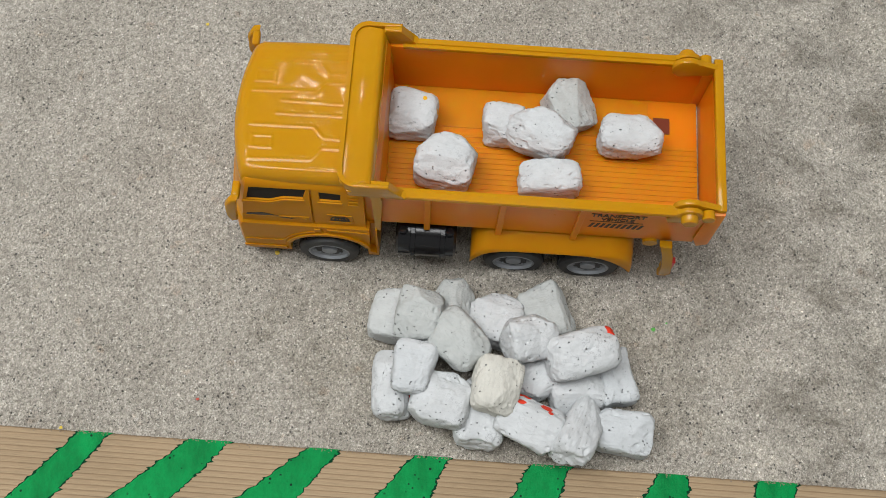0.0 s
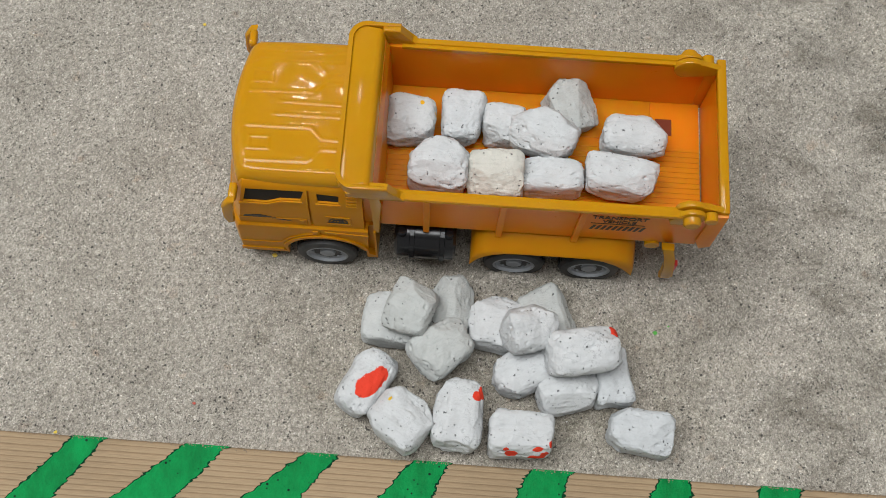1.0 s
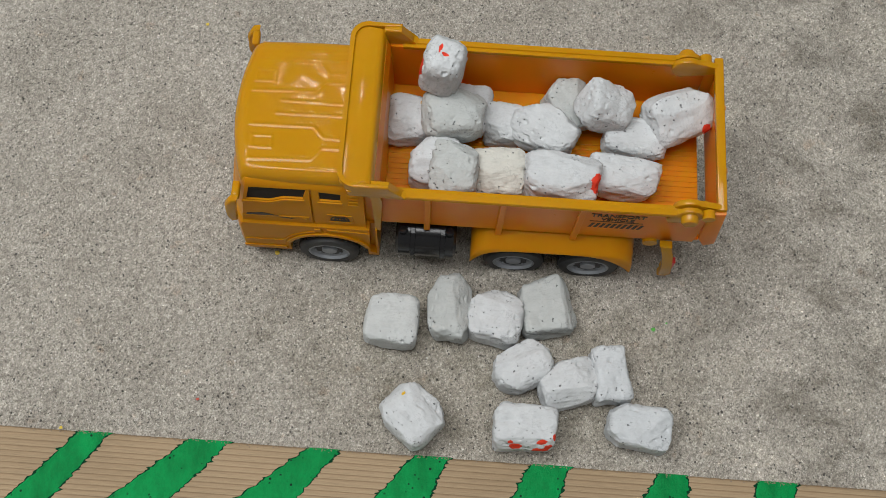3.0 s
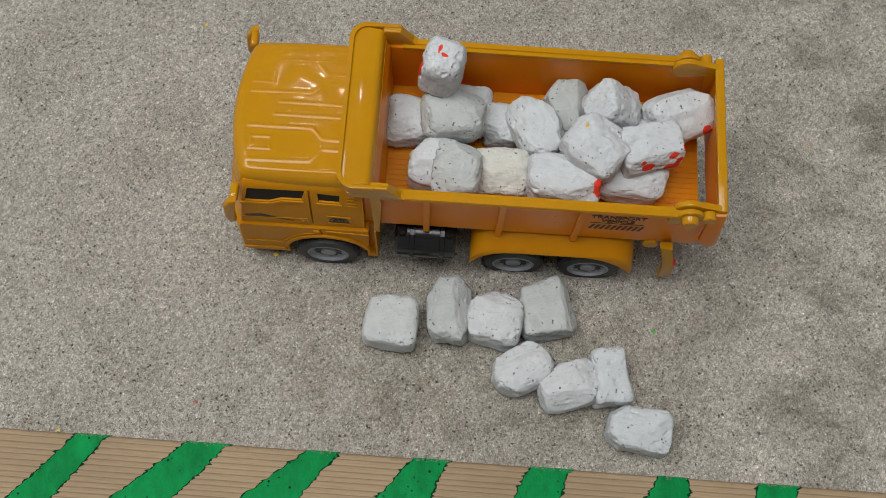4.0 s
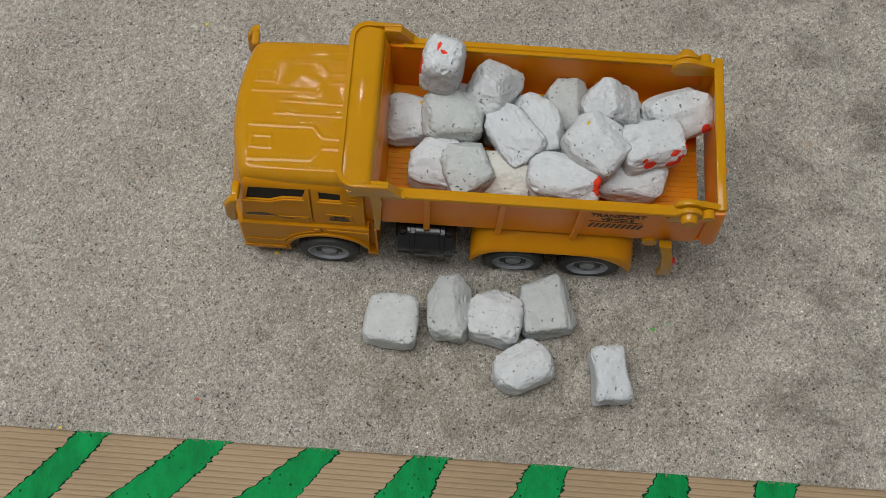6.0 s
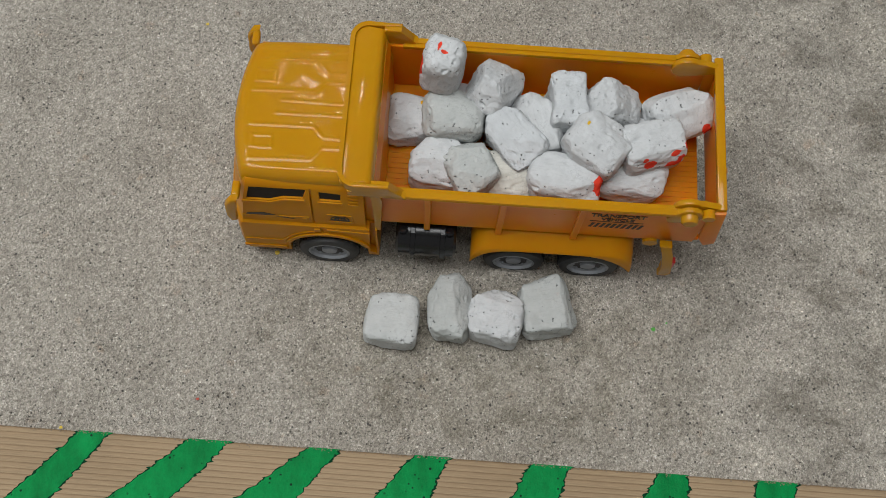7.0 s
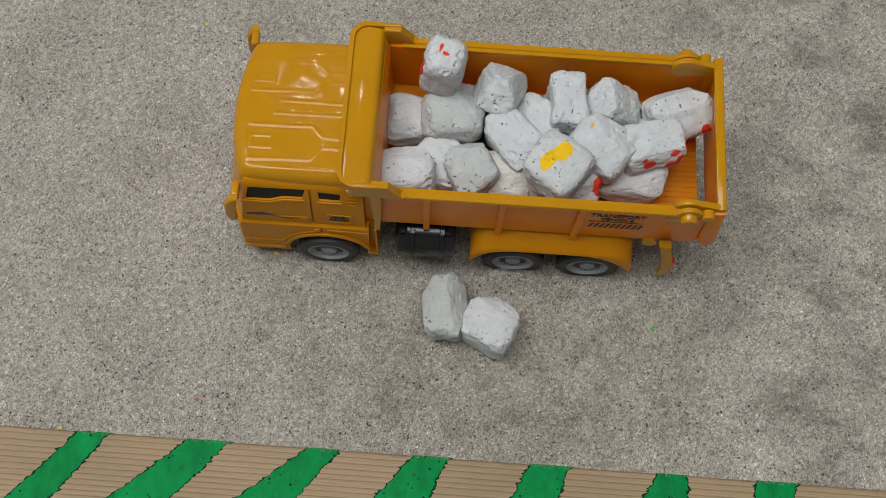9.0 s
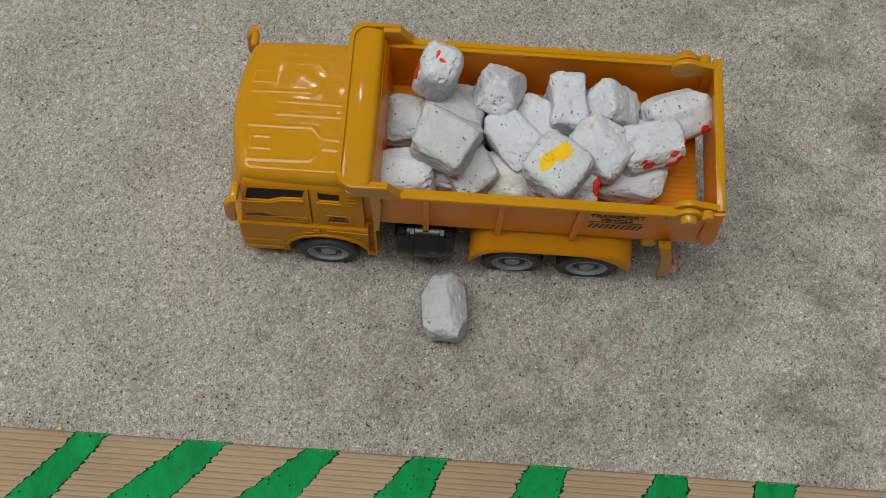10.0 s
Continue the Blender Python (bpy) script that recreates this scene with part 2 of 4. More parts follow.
def carve(ob, cutters):
    """Cuts the given bmeshes out of ob and keeps the plain mesh."""
    made = []
    for bm in cutters:
        c = part("cutter", bm, ob.data.materials[0], ob.parent)
        m = ob.modifiers.new("cut", "BOOLEAN")
        m.operation, m.object, m.solver = "DIFFERENCE", c, "EXACT"
        made.append(c)
    bpy.context.view_layer.update()
    me = bpy.data.meshes.new_from_object(ob.evaluated_get(bpy.context.evaluated_depsgraph_get()))
    ob.modifiers.clear()
    ob.data = me
    for c in made:
        bpy.data.objects.remove(c)
    return ob


def lettering(text, size, parent, m, name="lettering", label=""):
    cu = bpy.data.curves.new("text", "FONT")
    cu.body, cu.size, cu.align_x, cu.extrude = text, size * MM, "CENTER", 0.00012
    cu.offset = 0.00009
    tmp = new("tmp_text", cu)
    bpy.context.view_layer.update()
    me = bpy.data.meshes.new_from_object(tmp.evaluated_get(bpy.context.evaluated_depsgraph_get()))
    bpy.data.objects.remove(tmp)
    me.materials.clear()
    me.materials.append(DECAL)
    ob = new(name, me)
    ob.parent, ob.matrix_basis = parent, m
    return tagged(ob, label)


# ---- the setting: room shell, sand, plank ----
def room():
    for name, box in (("wall_north", (-1600, 1600, 1600, 1660, -20, 2260)), ("wall_south", (-1600, 1600, -1660, -1600, -20, 2260)),
                      ("wall_west", (-1660, -1600, -1660, 1660, -20, 2260)), ("wall_east", (1600, 1660, -1660, 1660, -20, 2260))):
        tagged(part(name, block(*box), WALL), "plain grey painted room wall", "wall", kind="structure")
    tagged(part("ceiling", block(-1660, 1660, -1660, 1660, 2260, 2300), CEILING_WHITE), "plain white ceiling with added light panels", "ceiling", kind="structure")
    for x, y, sx, sy, w in LAMPS:
        x, y, sx, sy = (1000 * v for v in (x, y, sx, sy))
        frame_mesh = bmesh.new()
        for a in ((x - sx / 2 - 15, x - sx / 2 - 2, y - sy / 2 - 15, y + sy / 2 + 15), (x + sx / 2 + 2, x + sx / 2 + 15, y - sy / 2 - 15, y + sy / 2 + 15),
                  (x - sx / 2 - 2, x + sx / 2 + 2, y - sy / 2 - 15, y - sy / 2 - 2), (x - sx / 2 - 2, x + sx / 2 + 2, y + sy / 2 + 2, y + sy / 2 + 15)):
            block(*a, 2165, 2259, bm=frame_mesh)
        tagged(part("unseen_lamp_frame", frame_mesh, CEILING_WHITE), "white frame round an unseen ceiling lamp", "ceiling light", group="ceiling lights", kind="structure")


def sand_height(x, y):
    """Relief of the sand in metres: gentle swells, finger dents and small lumps."""
    p = Vector((x, y, 0))
    rough = 0.35 + 0.65 * min(1.0, max(0.0, (x - 0.02) / 0.16))
    h = 0.0026 * noise.noise(p * 9) * rough + 0.0046 * noise.noise(p * 30 + Vector((7, 3, 1))) * rough * rough
    h += 0.0006 * noise.noise(p * 110) + 0.00035 * noise.noise(p * 330)
    under = math.exp(-((x - 0.02) / 0.09) ** 2 - ((y + 0.06) / 0.045) ** 2)
    h += 0.0012 * under * noise.noise(p * 55 + Vector((2, 9, 4)))
    for wx, wy, high in ((-0.0648, -0.016, 0.0030), (0.0406, -0.0160, 0.0095), (0.0832, -0.0165, 0.0055), (-0.0648, 0.09, 0.002), (0.06, 0.09, 0.003)):
        h += high * math.exp(-((x - wx) / 0.018) ** 2 - ((y - wy) / 0.007) ** 2) * (1 + 0.6 * noise.noise(p * 160))
    flat = 1.0 if y > -0.09 else max(0.15, 1 - (-0.09 - y) / 0.03)
    return h * flat - 0.0006


def ground():
    def steps(lo, hi, step, far):
        inner = list(np.arange(lo, hi, step))
        return [-far, -1.2, -0.7, *inner, hi, 0.7, 1.2, far]
    xs, ys = steps(-0.32, 0.32, 0.0016, 1.64), steps(-0.20, 0.24, 0.0016, 1.64)
    verts = [(x, y, sand_height(x, y) if abs(x) < 0.5 and abs(y) < 0.5 else 0.0) for y in ys for x in xs]
    w = len(xs)
    faces = [(j * w + i, j * w + i + 1, (j + 1) * w + i + 1, (j + 1) * w + i) for j in range(len(ys) - 1) for i in range(w - 1)]
    me = bpy.data.meshes.new("sand")
    me.from_pydata(verts, [], faces)
    me.polygons.foreach_set("use_smooth", [True] * len(me.polygons))
    me.materials.append(SAND)
    tagged(new("sand", me), "pale grey-beige dry sand with dark specks and dents", "sand", kind="structure")


def grains(name, count, lo, hi, material, label):
    """Coarse grains strewn on the sand, one joined mesh."""
    rnd = random.Random(5 + count)
    verts, faces = [], []
    for _ in range(count):
        x, y = rnd.uniform(-0.3, 0.31), rnd.uniform(-0.118, 0.22)
        r = lo * MM * (0.6 + (hi / lo) * 0.75 * rnd.random() ** 6)
        k, z, a = len(verts), sand_height(x, y), rnd.uniform(0, 6.28)
        for i in range(5):
            reach = r * rnd.uniform(0.55, 1.4) * (1.35 if i % 3 == 0 else 0.85)
            verts.append((x + reach * math.cos(a + i * 1.2566), y + reach * math.sin(a + i * 1.2566), z + r * 0.2))
        verts += [(x, y, z + r * 0.9), (x, y, z - r * 0.6)]
        for i in range(5):
            faces += [(k + i, k + (i + 1) % 5, k + 5), (k + (i + 1) % 5, k + i, k + 6)]
    me = bpy.data.meshes.new(name)
    me.from_pydata(verts, [], faces)
    me.materials.append(material)
    tagged(new(name, me), label, "sand grains", kind="stuff")


def fleck(x, y, colour, r=1.3, z=0.0):
    bm = bmesh.new()
    bmesh.ops.create_icosphere(bm, subdivisions=1, radius=r)
    rnd = random.Random(int(x * 7 + y))
    for v in bm.verts:
        v.co = Vector((v.co.x * rnd.uniform(0.6, 1.4), v.co.y * rnd.uniform(0.5, 1.1), v.co.z * 0.4 + 0.1))
    ob = part("paint_chip", bm, FLECK[colour])
    ob.location = (x * MM, y * MM, z + sand_height(x * MM, y * MM) + 0.0004)
    tagged(ob, "tiny " + colour + " paint chip lying loose", "paint chip", group="paint chips")


def plank():
    ob = part("wooden_plank", block(-420, 420, -205, -122.5, -16, 4, 1.2), WOOD)
    ob.rotation_euler[2] = radians(-0.42)
    tagged(ob, "pale softwood plank with green painted stripes beside the sand", "plank")
    # each brushed stripe: top left, top right, bottom left, bottom right along the plank
    for n, (a, b, c, d, low) in enumerate(((-191.5, -175.8, -222.5, -201, -158), (-132, -110.5, -167, -137, -155), (-66, -50, -97.5, -68, -150),
                                         (-7, 11, -24.5, 3, -146), (58.5, 78.4, 46, 72, -141), (129, 143.5, 118, 142, -136), (182, 202.5, 178.5, 200.2, -133))):
        rnd = random.Random(40 + n)
        top, end = -122.3, -185.0
        k = (end - top) / (low - top)
        k_bend = 1.0 if n < 4 else 0.8
        left, right = [], []
        steps_n = 80
        for i in range(steps_n + 1):
            f = i / steps_n
            y = top + (end - top) * f
            jag = noise.noise(Vector((y * 0.35, n * 9.1, 0.0))) * 1.5 + rnd.choice((-1, 0, 0, 0, 1)) * rnd.uniform(0, 0.7) + 1.1 * math.sin(f * 4.5 + n)
            jag_r = noise.noise(Vector((y * 0.3, n * 5.7 + 40, 3.0))) * 1.7 + rnd.choice((-1, 0, 0, 1)) * rnd.uniform(0, 0.9) + 1.1 * math.sin(f * 4.5 + n) + 3.2 * rnd.uniform(0.5, 1) * math.exp(-f * 40)
            left.append((a + (c - a) * k * f * k_bend + jag, y))
            right.append((b + (d - b) * k * f * k_bend + jag_r, y))
        bm = bmesh.new()
        for i in range(steps_n):
            for j in range(6):
                u0, u1 = j / 6, (j + 1) / 6
                quad = []
                for (p, q, u) in ((left[i], right[i], u0), (left[i], right[i], u1), (left[i + 1], right[i + 1], u1), (left[i + 1], right[i + 1], u0)):
                    edge = 0.0 if u in (0.0, 1.0) else 1.0
                    x, y = p[0] + (q[0] - p[0]) * u, p[1] + (q[1] - p[1]) * u
                    quad.append(bm.verts.new((x, y, 4.12 + edge * (0.35 + 0.12 * noise.noise(Vector((x * 0.4, y * 0.4, n)))))))
                bm.faces.new(quad)
        bmesh.ops.remove_doubles(bm, verts=bm.verts, dist=0.001)
        # thin paint edge, with the thick stripe's edge shadow put into its colour
        fringe = bmesh.new()
        rows_l = [(x - 0.45 - 0.9 * max(0.0, noise.noise(Vector((y * 1.3, n * 3.3, 7)))) - rnd.random() ** 4 * 2.0, y) for x, y in left]
        rows_r = [(x + 0.45 + 0.9 * max(0.0, noise.noise(Vector((y * 1.2, n * 4.1, 17)))) + rnd.random() ** 4 * 2.0, y) for x, y in right]
        vs = [[fringe.verts.new((p[0], p[1], 4.06)), fringe.verts.new((q[0], q[1], 4.06))] for p, q in zip(rows_l, rows_r)]
        for p, q in zip(vs, vs[1:]):
            fringe.faces.new((p[0], p[1], q[1], q[0]))
        part("paint_fringe", fringe, GREEN_FRINGE, ob, "thin green paint edge darkened for the stripe's shadow")
        smooth(part("painted_stripe", bm, GREEN, ob, "thick brushed green paint stripe with ragged edges"), 60)


def spill():
    """Grains washed over the plank's edge, one joined mesh."""
    rnd = random.Random(77)
    verts, faces = [], []
    for _ in range(600):
        x = rnd.uniform(-0.27, 0.3)
        y = -0.1226 - x * math.tan(radians(0.42)) - abs(rnd.gauss(0, 0.0007))
        r, k, a = rnd.uniform(0.00018, 0.00042), len(verts), rnd.uniform(0, 6.28)
        for i in range(5):
            reach = r * rnd.uniform(0.6, 1.4)
            verts.append((x + reach * math.cos(a + i * 1.2566), y + reach * math.sin(a + i * 1.2566), 0.0045 + r * 0.2))
        verts += [(x, y, 0.0045 + r * 0.8), (x, y, 0.0040)]
        for i in range(5):
            faces += [(k + i, k + (i + 1) % 5, k + 5), (k + (i + 1) % 5, k + i, k + 6)]
    me = bpy.data.meshes.new("spilled_sand")
    me.from_pydata(verts, [], faces)
    me.materials.append(BROWN_GRAIN)
    tagged(new("spilled_sand", me), "brownish sand grains spilled along the plank edge", "sand grains", kind="stuff")


# ---- the toy dump truck; its space has y = 0 on the long axis ----
TRUCK_Y = 37.0
HINGE = Vector((123.0, 0.0, 95.5))


CAB_SIDE = ((9, 46.4), (13, 46.7), (48.5, 47.3), (50.4, 47.1), (51.6, 45.6), (66, 45.2), (80, 43.6), (90, 41.6), (93, 40.4), (94.2, 39.2))
CAB_NOSE = ((9, -113.6), (13, -115.0), (48, -113.4), (51.6, -111.6), (66, -109.6), (80, -107.6), (94.2, -104.8))


def along(table, z):
    return float(np.interp(z, [p[0] for p in table], [p[1] for p in table]))


def skin(points, s, lo, hi, bevel=0.0):
    """A plate drawn in (x, z) and laid on the sloping cab side, lo to hi off its surface."""
    bm = prism(points, "y", lo, hi, bevel)
    for v in bm.verts:
        v.co.y = s * (along(CAB_SIDE, v.co.z) + v.co.y)
    return bm


def near_line(x, y, line):
    """Distance from (x, y) to a bent line."""
    best = 99.0
    for (ax, ay), (bx, by) in zip(line, line[1:]):
        dx, dy = bx - ax, by - ay
        f = max(0.0, min(1.0, ((x - ax) * dx + (y - ay) * dy) / (dx * dx + dy * dy)))
        best = min(best, math.hypot(x - ax - f * dx, y - ay - f * dy))
    return best


ROOF_LINES = (
    ((-101, 31.0), (-50, 33.0)), ((-101.2, 25.9), (-50, 27.0)), ((-70.2, 25.3), (-64.8, 19.2), (-50, 19.6)),
    ((-102.6, 7.7), (-70.5, 8.4), (-65.2, 14.0), (-50, 14.0)), ((-87.4, 2.3), (-50, 2.0)), ((-89.4, -5.0), (-50, -4.8)),
    ((-101.7, -11.7), (-69.9, -11.6), (-64.4, -17.5), (-50, -17.7)), ((-100.8, -30.5), (-70.1, -29.9), (-64.4, -23.1), (-50, -22.9)),
    ((-100.1, -36.0), (-50, -35.2)))
ROOF_HATCHES = ((-97.4, 16.4, 4.9, 3.2), (-95.5, -21.0, 4.9, 3.2))


def roof_relief(x, y):
    """Moulded ridges and two square hatches, in millimetres."""
    h = 0.0
    for line in ROOF_LINES:
        d = near_line(x, y, line)
        if d < 3:
            h = max(h, 0.29 * math.exp(-(d / 1.0) ** 2))
    for cx, cy, hx, hy in ROOF_HATCHES:
        d = max(abs(x - cx) - hx, abs(y - cy) - hy)
        if d < 3:
            h = max(h, 0.28 * math.exp(-(d / 0.8) ** 2))
    return h


def cab_roof(truck):
    """One moulded skin: flat top with ridges, rolled over to the sides and the nose."""
    runs = [(x, 0.0) for x in np.arange(-48.0, -99.0, -0.55)]
    runs += [(-99.0 - 6.6 * math.sin(radians(i * 8)), 8.0 * (1 - math.cos(radians(i * 8)))) for i in range(12)]
    half = [(y, 0.0) for y in np.arange(0.0, 34.2, 0.5)] + [(34.2 + 6.0 * math.sin(radians(i * 8)), 7.2 * (1 - math.cos(radians(i * 8)))) for i in range(12)]
    across = [(-y, d) for y, d in reversed(half[1:])] + half
    own = bmesh.new()
    rows = []
    for x, dx in runs:
        k = min(1.0, max(0.0, (-62.0 - x) / 40.0)) ** 2
        row = []
        for y, dy in across:
            px, py = x - 6.6 * k * (1 - (y / 40.2) ** 2), y * (1 - 0.03 * k)
            z = 101.4 - dx - dy - 0.9 * (y / 40.2) ** 2 - 0.7 * k + roof_relief(px, py)
            z += 0.16 * noise.noise(Vector((px * 0.09, py * 0.09, 2.0)))
            row.append(own.verts.new((px, py, z)))
        rows.append(row)
    for p, q in zip(rows, rows[1:]):
        for i in range(len(p) - 1):
            own.faces.new((p[i], p[i + 1], q[i + 1], q[i]))
    roof = part("cab_roof", own, YELLOW, truck, "glossy amber cab roof with moulded ridges")
    if sum(p.normal.z for p in roof.data.polygons) < 0:
        roof.data.flip_normals()
    smooth(roof, 60)


def cab(truck):
    own = bmesh.new()
    rings = []
    for z in (9, 10.2, 13, 30, 48.5, 50.4, 51.0, 51.6, 66, 80, 90, 93, 94.2):
        w, nose, back = along(CAB_SIDE, z), along(CAB_NOSE, z), -36.5 if z < 50.8 else -42.5
        pts = [(back, -w), (back, w)]
        for i in range(17):
            a = 1 - 2 * i / 16
            pts.append((nose - 6.2 * (1 - a * a) + 2.4 * abs(a) ** 12, w * a))
        rings.append([own.verts.new((x, y, z)) for x, y in pts])
    for a, b in zip(rings, rings[1:]):
        for i in range(len(a)):
            own.faces.new((a[i], a[(i + 1) % len(a)], b[(i + 1) % len(a)], b[i]))
    own.faces.new(rings[0])
    own.faces.new(rings[-1])
    body = part("cab_body", own, AMBER, truck, "satin amber plastic cab with sloping sides")
    door_glass = [(-104.0, 77.4), (-101.4, 89.0), (-71.9, 89.4), (-74.2, 81.2), (-84.6, 81.0), (-91.6, 77.4)]
    rear_glass = [(-65.4, 80.6), (-65.8, 88.0), (-54.3, 87.0), (-54.7, 80.2)]
    cutters = []
    for s in (-1, 1):
        cutters.append(skin(door_glass, s, -1.5, 6))
        cutters.append(skin(rear_glass, s, -1.5, 6))
        cutters.append(prism([(-87, 5), *arc(-64.8, 17.5, 22.4, 172, 8), (-42.4, 5)], "y", *sorted((s * 33, s * 60))))
        cutters.append(skin([(-70.9, 52.2), (-69.7, 52.2), (-69.3, 90), (-70.4, 90)], s, -0.8, 6))
        cutters.append(prism([(-41.4, 16), (-37.6, 13), (-37.6, 52), (-40.6, 52)], "y", *sorted((s * 42.6, s * 60))))
        cutters.append(skin([(-66.9, 38), (-65.9, 38), (-65.9, 49), (-66.9, 49)], s, -0.9, 6))
    carve(body, cutters)
    smooth(body, 32)
    cab_roof(truck)
    for s in (-1, 1):
        # near-black plates fill the window openings in place of the cab's inner shade
        part("side_window", skin([(-104.3, 76.9), (-101.8, 89.5), (-71.4, 89.9), (-73.6, 80.7), (-84.4, 80.5), (-91.4, 76.9)], s, -1.9, -1.0), DARK, truck, "dark plate standing for the shade inside the side window")
        part("quarter_window", skin([(-65.9, 80.1), (-66.3, 88.5), (-53.8, 87.5), (-54.2, 79.7)], s, -1.9, -1.0), DARK, truck, "dark plate standing for the shade inside the quarter window")
        part("window_sill", skin([(-106.6, 74.6), (-106.4, 76.6), (-91.4, 76.6), (-84.4, 80.2), (-73.2, 80.4), (-73.2, 78.8), (-83.8, 78.6), (-90.8, 74.8)], s, -0.4, 0.7, 0.25), AMBER, truck)
        part("sill_rail", skin([(-66.5, 77.9), (-66.5, 79.5), (-53.6, 79.2), (-53.6, 77.6)], s, -0.4, 0.6, 0.25), AMBER, truck)
        part("belt_crease", skin([(-108.5, 58.2), (-108.5, 59.2), (-73.2, 60.6), (-73.2, 59.7)], s, -0.3, 0.4, 0.15), AMBER, truck)
        part("side_stripe", skin([(-106.3, 59.6), (-105.4, 61.6), (-97.0, 63.2), (-80.2, 56.6), (-88, 58.0), (-96, 59.8)], s, 0.05, 0.25), DECAL, truck, "black swoosh decal")
        bm = skin([(-77.8, 54.0), (-77.6, 60.6), (-72.4, 60.4), (-72.6, 53.8)], s, -0.3, 0.45, 0.2)
        join(bm, skin([(-76.4, 55.4), (-76.3, 59.2), (-74.0, 59.1), (-74.1, 55.3)], s, 0.2, 0.8, 0.2))
        part("door_handle", bm, AMBER, truck)
        bm = bmesh.new()
        ring_in, ring_out = [(-62.0, 57.4), (-61.4, 65.0), (-50.2, 64.4), (-50.0, 57.0)], [(-63.2, 56.2), (-62.4, 66.2), (-49.4, 65.6), (-49.0, 55.8)]
        for i in range(4):
            j = (i + 1) % 4
            join(bm, skin([ring_out[i], ring_out[j], ring_in[j], ring_in[i]], s, -0.2, 0.45))
        part("badge_frame", bm, AMBER, truck)
        bm = bmesh.new()
        for r0, r1 in ((5.2, 4.4), (3.4, 2.2)):
            join(bm, skin([*arc(-56, 59.2, r0, 180, 0, 12), *reversed(arc(-56, 59.2, r1, 180, 0, 12))], s, 0.05, 0.25))
        join(bm, skin([(-61.4, 58.0), (-50.6, 57.8), (-51.4, 59.2), (-60.6, 59.4)], s, 0.05, 0.25))
        for i in range(4):
            join(bm, skin([(-59.4 + 2 * i, 59.4), (-58.6 + 2 * i, 59.4), (-57.6 + 1.4 * i, 62.6), (-58.2 + 1.4 * i, 62.6)], s, 0.05, 0.25))
        part("round_badge", bm, DECAL, truck, "small black half-round printed badge")
        for i in range(4):
            z = 77.4 + 2.9 * i
            part("vent_slat", skin([(-50.6, z), (-50.7, z + 1.1), (-45.4, z + 0.9), (-45.2, z - 0.2)], s, -0.3, 0.5, 0.2), AMBER, truck)
        # raised panel over the front corner and the rolled lip round the wheel
        part("lower_panel_line", skin([(-111.4, 25.4), (-111.4, 26.8), (-90.6, 26.8), (-84.2, 36.4), (-75, 43.2), (-70.8, 44.0), (-70.8, 42.8), (-74.4, 42.0), (-83.2, 35.4), (-89.6, 25.4)], s, -0.3, 0.6, 0.2), AMBER, truck)
        part("wheel_arch_lip", skin([*arc(-64.8, 17.5, 24.8, 165, 15, 18), *reversed(arc(-64.8, 17.5, 22.3, 165, 15, 18))], s, -1.2, 1.3, 0.4), AMBER, truck)
        part("wing_panel", skin([(-63.6, 46.8), (-63.6, 48.6), (-40.4, 46.2), (-40.4, 44.4)], s, -0.4, 0.6, 0.25), AMBER, truck)
        part("hood_hook", skin([(-70.6, 43.8), (-70.6, 48.2), (-67.6, 48.2), (-67.6, 44.6)], s, -0.4, 0.7, 0.25), AMBER, truck)
        part("sill_moulding", skin([(-113.4, 13.2), (-113.2, 16.4), (-89.4, 16.4), (-88.4, 13.2)], s, -0.3, 0.8, 0.3), AMBER, truck)
        # mirrors sweep out from the front corners
        bm = prism([(-113.0, 62), (-114.6, 70), (-113.4, 84), (-109.4, 91.4), (-105.4, 92.6), (-106.8, 87), (-108.6, 76), (-109.4, 64)], "y", *sorted((s * 47.2, s * 51.4)), 1.3, seg=3)
        block(-109.4, -105.4, *sorted((s * 39.5, s * 48.6)), 86.4, 91.6, 1.2, bm)
        smooth(part("wing_mirror", bm, YELLOW, truck), 50)
        part("cab_slot", block(-42.6, -38.0, *sorted((s * 38.2, s * 41.2)), 50.8, 97, 0.3), ORANGE, truck, "recessed orange column behind the cab door")


def wheel(truck, x, s):
    hub = new("wheel")
    hub.parent, hub.location = truck, Vector((x, s * (42.4 if x < 0 else 41.6), 15.6 if x < 0 else 16.0)) * MM
    hub.rotation_euler[2] = 0.0 if s > 0 else math.pi
    bm = lathe([(8.6, -7.2), (14.6, -7.2), (16.4, -6.2), (17, -4.6), (17, 4.6), (16.4, 6.2), (14.6, 7.2), (12.0, 6.9), (11.8, 5.0), (8.6, 4.6)], "y", (0, 0, 0), 44)
    smooth(part("tyre", bm, RUBBER, hub, "black ribbed rubber tyre"), 40)
    for r in (0, 1):
        bm = bmesh.new()
        for i in range(30):
            a = 2 * math.pi * (i + 0.5 * r) / 30
            t = block(-1.0, 1.0, 0.3 - 4.6 * r, 4.3 - 4.6 * r, 16.7, 17.5)
            t.transform(Matrix.Rotation(a, 4, "Y"))
            join(bm, t)
        part("tread_ring", bm, RUBBER, hub)
    bm = lathe([(11.9, 3.0), (11.9, 6.6), (10.8, 6.9), (10.2, 5.2), (7.0, 4.0), (4.6, 4.2), (4.2, 6.0), (1.5, 6.4), (0.3, 6.4)], "y", (0, 0, 0), 36)
    for i in range(8):
        a = 2 * math.pi * i / 8
        lathe([(0.9, 3.9), (0.9, 5.4), (0.3, 5.6)], "y", (8.3 * math.cos(a), 0, 8.3 * math.sin(a)), 8, bm)
    smooth(part("rim", bm, GREY_PLASTIC, hub, "matt grey wheel rim with bolt heads"), 35)


